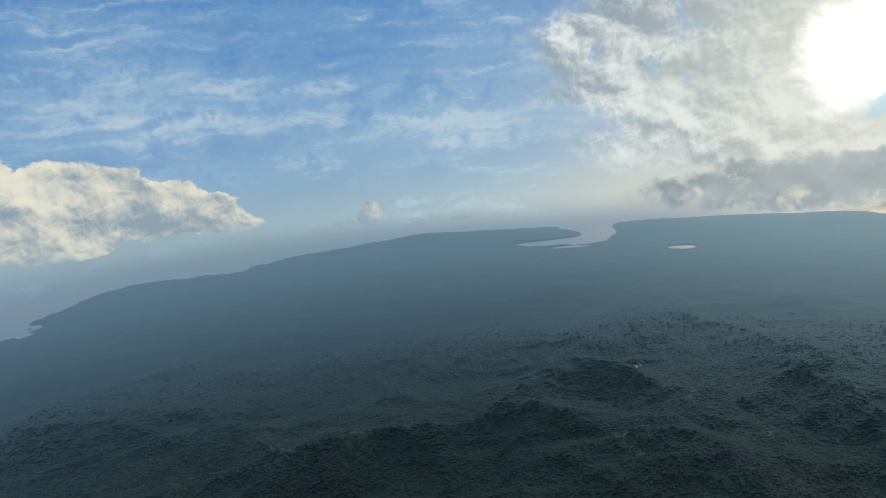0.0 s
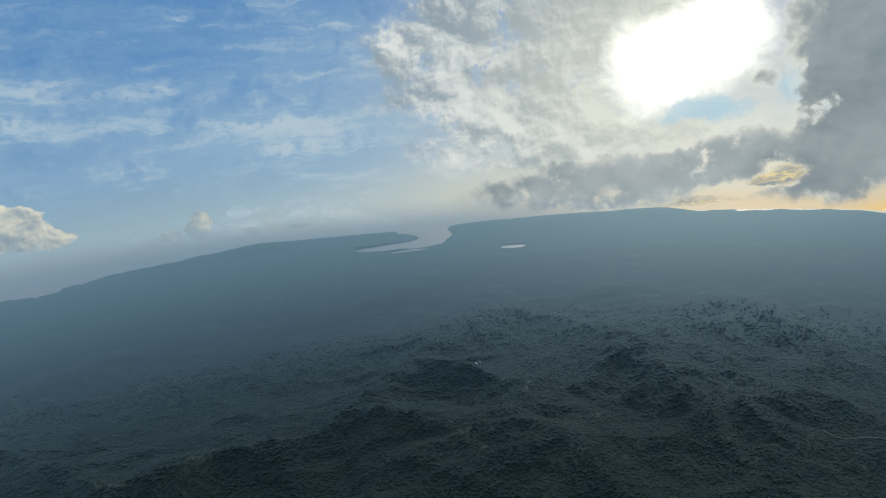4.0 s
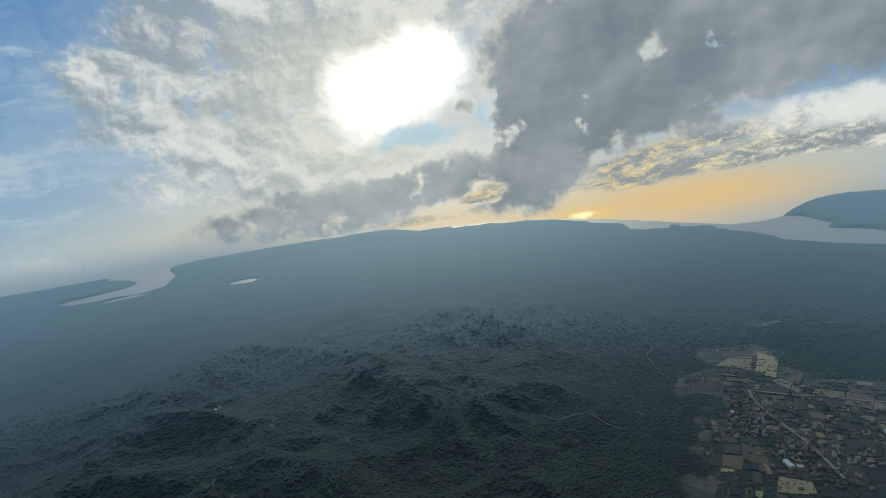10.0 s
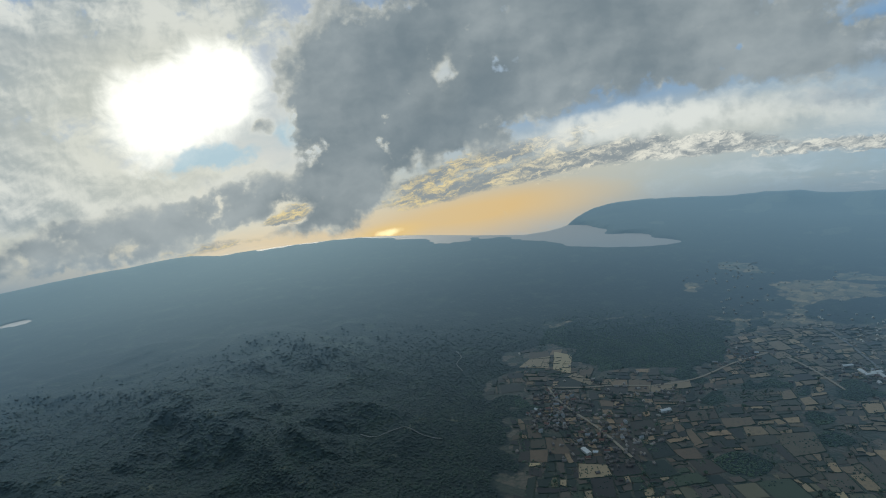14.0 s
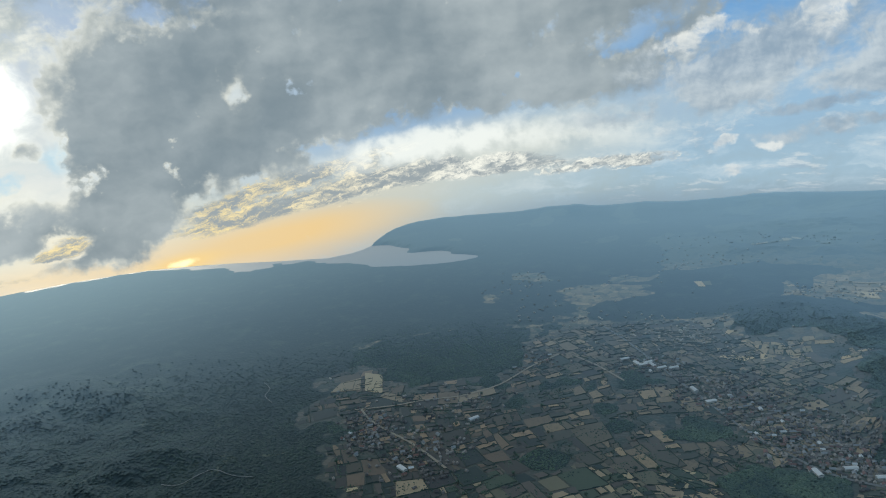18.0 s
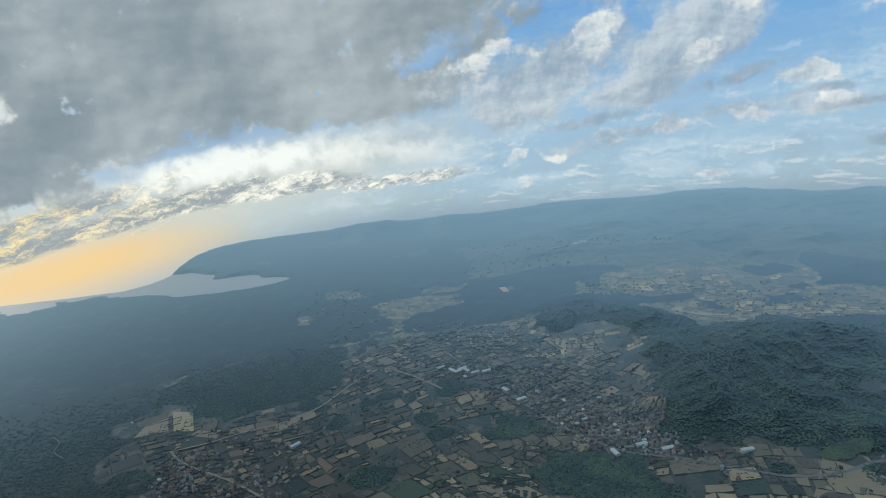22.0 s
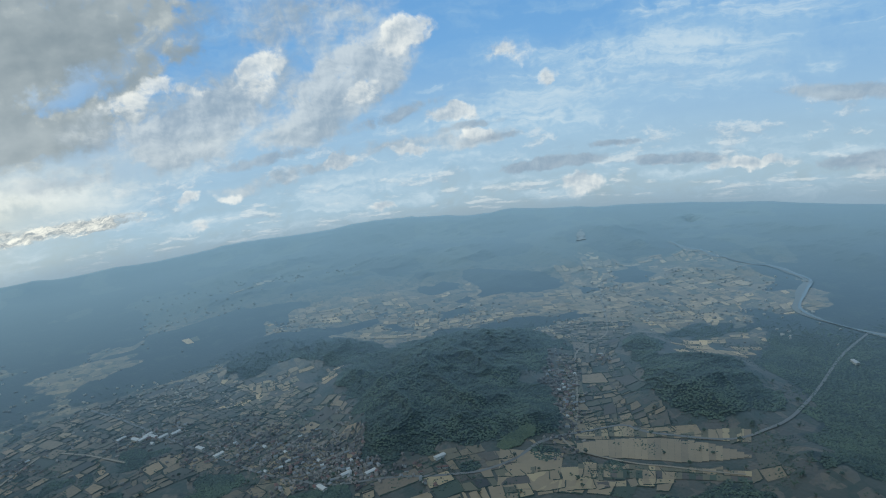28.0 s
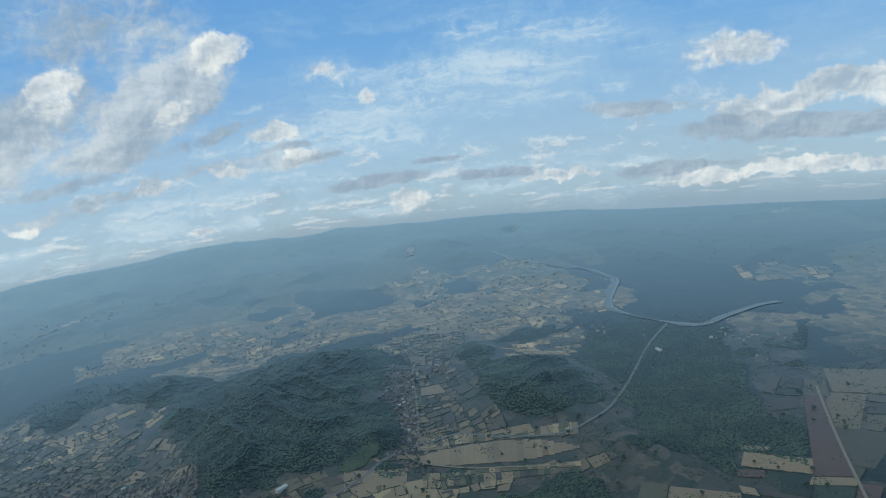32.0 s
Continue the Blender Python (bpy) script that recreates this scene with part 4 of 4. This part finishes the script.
ribbon("road", [(83, 2110), (85.0, 1964), (87.9, 1758), (90.6, 1610), (92.7, 1514), (94.6, 1440), (97, 1380), (100.4, 1318), (105.1, 1300), (108.1, 1284), (110.7, 1272), (114.0, 1272), (117.1, 1305), (119.5, 1360), (122.0, 1398)], 7, ROAD, "grey country road through the valley town", "road")
ribbon("road", [(122.0, 1398), (123.0, 1440), (123.3, 1665), (123.4, 1851), (124.8, 1960), (126.2, 2080), (125.8, 2480), (126.2, 2700)], 5, TRACK, "pale straight village road between wooded hills", "road", 1.6)
ribbon("road", [(122.0, 1398), (126.8, 1447), (129.1, 1416), (135.1, 1402), (137.9, 1432), (140.2, 1502), (141.5, 1602), (142.6, 1731), (143.9, 1922), (145.6, 2110)], 7, ROAD, "grey road bending round a wooded hill", "road", 1.8)
ribbon("road", [(121.6, 1385), (123.0, 1335), (127.4, 1290), (131.0, 1280), (137, 1270)], 5, TRACK, "narrow track curving round a straw field", "road", 2.0)
ribbon("road", [(156.6, 1690), (158.0, 1450), (159.7, 1268), (160.5, 1200)], 6, TRACK, "straight pale track between brown fields", "road", 2.0)
ribbon("road", [(60.5, 1640), (64, 1630), (67, 1640), (70, 1640), (73.5, 1690), (76.5, 1800), (79, 1880)], 6, TRACK, "pale lane along the edge of the fields", "road", 2.0)
ribbon("road", [(61, 1640), (61.8, 1560), (63.5, 1480), (65.5, 1400), (68, 1290)], 6, TRACK, "pale village lane", "road", 2.0)
ribbon("road", [(80.5, 1860), (82.3, 1790), (84.5, 1690)], 6, TRACK, "pale farm track", "road", 2.0)
ribbon("track", [(43.8, 1395), (45.0, 1372), (46.5, 1390), (48.0, 1404), (49.4, 1382), (51.0, 1376)], 2.2, ROAD, "pale earth track winding along a wooded slope", "track", 3.0)
ribbon("track", [(53.2, 1930), (53.6, 1880), (53.1, 1830), (53.6, 1775)], 2.2, ROAD, "short pale track on a wooded slope", "track", 3.0)
RIVER = [(131.5, 3200), (132.7, 3097), (135.1, 2893), (138.8, 2760), (141.4, 2629), (141.2, 2482), (140.8, 2319), (142.2, 2218), (145.5, 2122), (148.1, 2094), (150.3, 2190), (152.5, 2290), (154, 2330)]
ribbon("river_bed", RIVER, 22, GRAVEL, "pale gravel bed of a winding river", "river", 1.5, 0.85)
ribbon("river", [(a + 0.25, r - 8) for a, r in RIVER], 9, STREAM, "shallow braided river water", "river", 2.6, 0.5)


# houses
def house_model(w, d, h, rise, wall_mat, roof_mat, lean):
    root = new("house")
    x, y = w / 2, d / 2
    walls = [(-x, -y, -2), (x, -y, -2), (x, y, -2), (-x, y, -2), (-x, -y, h), (x, -y, h), (x, y, h), (-x, y, h), (-x, 0, h + rise * 0.92), (x, 0, h + rise * 0.92)]
    link_mesh("wall", walls, [(0, 1, 5, 4), (2, 3, 7, 6), (1, 2, 6, 9, 5), (3, 0, 4, 8, 7)], wall_mat, root)
    o, t = 0.7, 0.35
    lo = h - rise * o / y
    roof = []
    for k in (0, t):
        roof += [(-x - o, -y - o, lo + k), (x + o, -y - o, lo + k), (x + o, 0, h + rise + k), (-x - o, 0, h + rise + k), (-x - o, y + o, lo + k), (x + o, y + o, lo + k)]
    link_mesh("roof", roof, [(6, 7, 8, 9), (9, 8, 11, 10), (1, 0, 3, 2), (2, 3, 4, 5), (0, 1, 7, 6), (5, 4, 10, 11), (1, 2, 8, 7), (2, 5, 11, 8), (3, 0, 6, 9), (4, 3, 9, 10)], roof_mat, root)
    if lean:
        v = [(-x * 0.7, y, h - 0.9), (x * 0.7, y, h - 0.9), (x * 0.7, y + 3.4, h - 1.9), (-x * 0.7, y + 3.4, h - 1.9)]
        v += [(a, b, c + 0.25) for a, b, c in v]
        link_mesh("porch_roof", v, [(3, 2, 1, 0), (4, 5, 6, 7), (0, 1, 5, 4), (1, 2, 6, 5), (2, 3, 7, 6), (3, 0, 4, 7)], ROOFS[1], root)
        for sx in (-1, 1):
            cx, cy = sx * (x * 0.7 - 0.3), y + 3.1
            v = [(cx + a, cy + b, c) for c in (-1.5, h - 1.8) for a, b in ((-0.15, -0.15), (0.15, -0.15), (0.15, 0.15), (-0.15, 0.15))]
            link_mesh("post", v, [(0, 1, 5, 4), (1, 2, 6, 5), (2, 3, 7, 6), (3, 0, 4, 7)], BARK, root)
    return root


WINDOW = toned("dark_window", lin(40, 46, 52), lin(60, 66, 72), 1.0, 0.2, 0.2)
MODELS = []
for k, (w, d, h, rise) in enumerate(((8, 6, 3.4, 1.9), (10, 6.5, 3.6, 2.1), (7, 5.5, 3.2, 1.7), (8.5, 6, 5.6, 1.9), (12, 7, 3.6, 1.9))):
    for roof, words in ((0, "rust-red"), (1, "grey metal"), (2, "pale metal"), (3, "dark brown")):
        m = house_model(w, d, h, rise, WALLS[(k + roof) % 2], ROOFS[roof], (k + roof) % 3 == 0)
        tagged(m, "small gabled house with a %s roof" % words, "house", "houses of the valley")
        MODELS.append(m)
used_models = set()
taken = []


def free(x, y, gap):
    for a, b, g in taken:
        if (a - x) ** 2 + (b - y) ** 2 < (gap + g) ** 2:
            return False
    return True


def place_house(x, y, turn, z):
    k = PICK.choices(range(len(MODELS)), [4, 4, 1, 4] * 5)[0]
    m = pose(x, y, z + 0.3, 0, 0, turn)
    if k in used_models:
        copy_thing(MODELS[k], m)
    else:
        MODELS[k].matrix_basis = m
        used_models.add(k)
    taken.append((x, y, 5))


def village(az, r, wide, deep, count, turn, open_only=True):
    """Houses in loose rows round a place."""
    rs = np.random.RandomState(int(az * 10 + r))
    a, q = np.radians(az + rs.normal(0, 0.45, count * 6) * wide), r + rs.normal(0, 0.45, count * 6) * deep
    x, y = q * np.sin(a), q * np.cos(a)
    open_land = (wooded(x, y) < 0.6) if open_only else x > -1e9
    made = 0
    for px, py, ok, pz in zip(x, y, open_land, land(x, y)):
        if made < count and ok and free(px, py, 4):
            place_house(px, py, turn - az + PICK.choice((0, 90)) + PICK.gauss(0, 9), pz)
            made += 1


village(101.5, 1380, 5, 90, 70, 12)
village(97, 1480, 4, 130, 42, 14)
village(93, 1620, 4, 110, 26, 20)
village(122.3, 1600, 1.3, 210, 46, 5)
village(61.5, 1510, 2.6, 130, 32, 30)
village(66, 1380, 3.5, 110, 18, 10)
village(87, 1790, 3.5, 70, 20, 25)
village(76, 1850, 4, 80, 14, 10)
village(125.6, 1830, 0.8, 40, 14, 0)
village(109, 1300, 3, 40, 12, 0)
village(15.6, 1690, 0.8, 20, 6, 0, False)
for m_index, m in enumerate(MODELS):
    if m_index not in used_models:
        for o in (*m.children_recursive, m):
            bpy.data.objects.remove(o)


# long pale sheds by the main road and single large buildings
def shed_model(w, d, h):
    root = new("shed")
    n = 5
    prof = [(-d / 2 + d * i / (n - 1), h + 1.6 * math.sin(math.pi * i / (n - 1))) for i in range(n)]
    verts = [(s * w / 2, y, z) for s in (-1, 1) for y, z in prof]
    verts += [(s * w / 2, y, z + 0.3) for s in (-1, 1) for y, z in prof]
    faces = [(i, i + 1, n + i + 1, n + i) for i in range(n - 1)] + [(2 * n + i, 2 * n + i + 1, 3 * n + i + 1, 3 * n + i) for i in range(n - 1)]
    link_mesh("roof", verts, faces, ROOFS[2], root)
    x, y = w / 2 - 0.4, d / 2 - 0.3
    link_mesh("wall", [(-x, -y, -2), (x, -y, -2), (x, y, -2), (-x, y, -2), (-x, -y, h), (x, -y, h), (x, y, h), (-x, y, h)], [(0, 1, 5, 4), (1, 2, 6, 5), (2, 3, 7, 6), (3, 0, 4, 7)], WALLS[0], root)
    link_mesh("door", [(x + 0.05, -2.5, -0.5), (x + 0.05, 2.5, -0.5), (x + 0.05, 2.5, 3.6), (x + 0.05, -2.5, 3.6), (x + 0.25, -2.5, -0.5), (x + 0.25, 2.5, -0.5), (x + 0.25, 2.5, 3.6), (x + 0.25, -2.5, 3.6)], [(4, 5, 6, 7), (0, 1, 5, 4), (1, 2, 6, 5), (2, 3, 7, 6), (3, 0, 4, 7)], WINDOW, root)
    return tagged(root, "long pale metal-roofed shed beside the road", "shed", "sheds along the road")


shed = shed_model(26, 11, 5)
spots = [(85.6, 1800), (86.1, 1790), (86.5, 1806), (86.9, 1788), (87.6, 1770), (88.6, 1772), (90.2, 1640), (84.6, 1830), (101.8, 1345), (99.5, 1310), (110.4, 1335), (104, 1330), (144.8, 1880), (91.5, 1580), (71, 1500), (64, 1310)]
for k, (a, r) in enumerate(spots):
    q = polar(a, r)
    m = pose(q.x, q.y, land_at(q.x, q.y) + 0.3, 0, 0, 30 - a + (90 if k % 3 == 0 else 0))
    if k:
        copy_thing(shed, m)
    else:
        shed.matrix_basis = m


# the bare rock face high on the far hillside
scar_at = polar(124.5, 3240)
V, F = [], []
for j in range(9):
    for i in range(9):
        u, v = (i - 4) / 4, (j - 4) / 4
        k = 0.75 - 0.3 * v + 0.35 * math.sin(5 * v + 1) + 0.25 * math.sin(11 * v + 3 * u)
        V.append((scar_at.x + 12 * u * k + 52 * v, scar_at.y + 17 * u * k - 36 * v, 0.0))
        if i and j:
            F.append((j * 9 + i - 10, j * 9 + i - 9, j * 9 + i, j * 9 + i - 1))
V = np.array(V)
V[:, 2] = land(V[:, 0], V[:, 1]) + 1.5 + 1.5 * value_noise(V[:, 0], V[:, 1], 12, 5)
tagged(link_mesh("rock_face", V.tolist(), F, toned("bare_rock", lin(132, 112, 94), lin(190, 162, 130), 0.06, 0.9, 0.2), smooth_shade=False), "bare orange-tan rock face on a far hillside", "rock face")


# far villages: too many and too small to count
def joined_houses(name, groups, mat, label, tallest):
    verts, faces = [], []
    for az, r, wa, wr, count in groups:
        rs = np.random.RandomState(int(az * 10 + r))
        a, q = np.radians(az + rs.normal(0, 0.5, count) * wa), r + rs.normal(0, 0.5, count) * wr
        X, Y = q * np.sin(a), q * np.cos(a)
        ok = (sea_depth(X, Y) < 0.3) & (wooded(X, Y) < (0.55 if tallest > 3.5 else 0.95)) & (np.hypot(X, Y) < 4000)
        for x0, y0, z in zip(X[ok], Y[ok], land(X, Y)[ok]):
            if tallest > 3.5 and not free(x0, y0, 2.5):
                continue
            t = radians(15 - az + PICK.choice((0, 90)) + PICK.gauss(0, 12))
            w, d, h = PICK.uniform(2.6, 5.2), PICK.uniform(2.2, 3.2), PICK.uniform(2.0, tallest)
            c, s = math.cos(t), math.sin(t)
            b = len(verts)
            for px, py, pz in ((-w, -d, -3), (w, -d, -3), (w, d, -3), (-w, d, -3), (-w, -d, h), (w, -d, h), (w, d, h), (-w, d, h), (-w, 0, h + 2), (w, 0, h + 2)):
                verts.append((x0 + px * c - py * s, y0 + px * s + py * c, z + pz))
            faces += [tuple(b + i for i in f) for f in ((0, 1, 5, 4), (2, 3, 7, 6), (1, 2, 6, 9, 5), (3, 0, 4, 8, 7), (4, 5, 9, 8), (6, 7, 8, 9))]
    tagged(link_mesh(name, verts, faces, mat), label, "houses", kind="stuff")


TOWN_ROOF = island_toned("town_roofs", lin(62, 50, 44), lin(150, 140, 128))
joined_houses("distant_houses", [(121, 2150, 7, 120, 170), (132, 2250, 6, 150, 150), (112, 2300, 7, 160, 160), (142, 2150, 5, 150, 110), (90, 2050, 6, 160, 150), (100, 2500, 8, 130, 130), (81, 2250, 7, 200, 60), (88, 2900, 10, 220, 110), (78, 2700, 7, 250, 90),
              (97, 3250, 9, 120, 80), (150, 2000, 5, 120, 60), (126, 2500, 2, 200, 70), (62, 1750, 8, 120, 14), (135, 2600, 7, 150, 90), (154, 2900, 6, 200, 50)], SMALL_ROOF, "scattered roofs of distant hazy villages", 3.2)
joined_houses("town_houses", [(102, 1400, 6, 110, 620), (97, 1520, 5, 140, 320), (92, 1660, 5, 120, 200), (121.7, 1650, 2.0, 270, 420), (61.5, 1510, 3, 150, 170), (66.5, 1380, 4, 130, 150), (70, 1600, 5, 110, 60), (87, 1800, 4.5, 80, 90), (105, 1560, 2.5, 70, 60), (76, 1870, 5, 90, 60)], TOWN_ROOF, "crowded small roofs of the valley town", 4.2)


# woods: many small uneven crowns
def crowns(name, az_lo, az_hi, r_lo, r_hi, count, mat, label, keep, size=(4.0, 6.5), seed=1, tall=(0.6, 1.25)):
    rs = np.random.RandomState(seed)
    az = np.radians(rs.uniform(az_lo, az_hi, count * 6))
    r = np.sqrt(rs.uniform(r_lo ** 2, r_hi ** 2, count * 6))
    x, y = r * np.sin(az), r * np.cos(az)
    good = keep(x, y)
    x, y = x[good][:count], y[good][:count]
    n = len(x)
    z = land(x, y)
    w, h = rs.uniform(*size, n), rs.uniform(*tall, n)
    turn = rs.uniform(0, 6.28, n)
    k = 6
    ring = np.arange(k) * 2 * np.pi / k
    V = np.zeros((n, 2 * k + 1, 3))
    for lvl, (rad, up) in enumerate(((1.0, 0.35), (0.72, 0.95))):
        jit = rs.uniform(0.72, 1.25, (n, k))
        V[:, lvl * k:(lvl + 1) * k, 0] = x[:, None] + w[:, None] * rad * jit * np.cos(ring + turn[:, None] + 0.5 * lvl)
        V[:, lvl * k:(lvl + 1) * k, 1] = y[:, None] + w[:, None] * rad * jit * np.sin(ring + turn[:, None] + 0.5 * lvl)
        V[:, lvl * k:(lvl + 1) * k, 2] = (z + w * h * up)[:, None] + rs.uniform(-0.6, 0.6, (n, k))
    V[:, -1] = np.stack([x, y, z + w * h * 1.35], -1)
    F = []
    for i in range(k):
        j = (i + 1) % k
        F += [(i, j, k + i), (j, k + j, k + i), (k + i, k + j, 2 * k)]
    F = np.array(F)[None] + (np.arange(n) * (2 * k + 1))[:, None, None]
    me = bpy.data.meshes.new(name)
    me.vertices.add(n * (2 * k + 1))
    me.vertices.foreach_set("co", V.reshape(-1).astype(np.float32))
    F = F.reshape(-1, 3)
    me.loops.add(F.size)
    me.loops.foreach_set("vertex_index", F.reshape(-1).astype(np.int32))
    me.polygons.add(len(F))
    me.polygons.foreach_set("loop_start", (np.arange(len(F)) * 3).astype(np.int32))
    me.update(calc_edges=True)
    me.materials.append(mat)
    return tagged(new(name, me), label, "trees", kind="stuff")


def in_woods(x, y):
    return wooded(x, y) > 0.6


crowns("mountain_forest", -40, 64, 980, 2250, 76000, FOREST, "dense dark forest over the mountain ridges", lambda x, y: in_woods(x, y) & (value_noise(x * 7.3, y * 7.3, 9.0, 3) < smooth(np.hypot(x, y), 2350, 1500)), (2.5, 4.1), 1, (0.18, 0.42))
crowns("hill_forest", 90, 156, 1120, 2250, 56000, LEAVES, "dark green trees covering the low hills", lambda x, y: in_woods(x, y) & (value_noise(x * 7.3, y * 7.3, 9.0, 13) < 0.1 + smooth(np.hypot(x, y), 2250, 1750)), (1.8, 3.3), 2, (0.35, 0.8))
crowns("field_woods", 58, 104, 1150, 2450, 22000, COPSE, "dark copses among the fields", lambda x, y: in_woods(x, y) & (wild(x, y) < 0.5) & (value_noise(x * 7.3, y * 7.3, 9.0, 23) < smooth(np.hypot(x, y), 2400, 1600)), (1.7, 3.0), 3, (0.28, 0.6))
crowns("bamboo_grove", 115.5, 119.5, 1330, 1420, 1100, LEAVES_B, "bright olive grove at the foot of the hill", lambda x, y: bump(bearing_of(x, y), np.hypot(x, y), [(117.2, 1372, 1.3, 30, 1.0), (118.6, 1392, 0.9, 22, 0.8), (116.2, 1352, 0.8, 16, 0.7)]) + 0.5 * (fbm(x, y, 30, 3, 0.5, 4) - 0.5) > 0.45, (1.8, 3.0), 4)
crowns("hedges", 58, 163, 1130, 2000, 9000, LEAVES, "straggling hedges and field trees", lambda x, y: (wooded(x, y) < 0.5) & (fbm(x, y, 45, 3, 0.5, 66) > 0.56), (1.0, 2.1), 5)


# single trees near the roads
def tree_model(seed):
    rs = random.Random(seed)
    root = new("tree")
    v, f = [], []
    for i in range(6):
        a = i * math.pi / 3
        v += [(0.45 * math.cos(a), 0.45 * math.sin(a), -0.5), (0.22 * math.cos(a), 0.22 * math.sin(a), 6.0)]
        j = (i + 1) % 6
        f.append((2 * i, 2 * j, 2 * j + 1, 2 * i + 1))
    link_mesh("trunk", v, f, BARK, root)
    v, f = [], []
    for _ in range(70):
        d = Vector((rs.gauss(0, 1), rs.gauss(0, 1), rs.gauss(0, 0.8))).normalized() * rs.uniform(1.6, 4.2)
        c, s = Vector((d.x, d.y, 7.0 + d.z * 0.85)), rs.uniform(0.7, 1.4)
        b = len(v)
        v += [tuple(c + Vector(q) * s * rs.uniform(0.7, 1.2)) for q in ((1, 0, 0), (-1, 0, 0), (0, 1, 0), (0, -1, 0), (0, 0, 0.8), (0, 0, -0.6))]
        f += [tuple(b + i for i in t) for t in ((0, 2, 4), (2, 1, 4), (1, 3, 4), (3, 0, 4), (2, 0, 5), (1, 2, 5), (3, 1, 5), (0, 3, 5))]
    link_mesh("crown", v, f, LEAVES, root)
    return tagged(root, "lone dark broadleaf tree standing among fields", "tree", "trees among the fields")


TREES = [tree_model(s) for s in (1, 2, 3)]
rs = np.random.RandomState(5)
a, q = np.radians(rs.uniform(58, 160, 900)), rs.uniform(1150, 1800, 900)
x, y = q * np.sin(a), q * np.cos(a)
placed = 0
for px, py, pz, w in zip(x, y, land(x, y), wooded(x, y)):
    if placed < 150 and w < 0.3 and free(px, py, 4):
        m = pose(px, py, pz, 0, 0, PICK.uniform(0, 360)) @ Matrix.Scale(PICK.uniform(0.7, 1.15), 4)
        t = TREES[placed] if placed < 3 else copy_thing(TREES[placed % 3], m)
        t.matrix_basis = m
        placed += 1
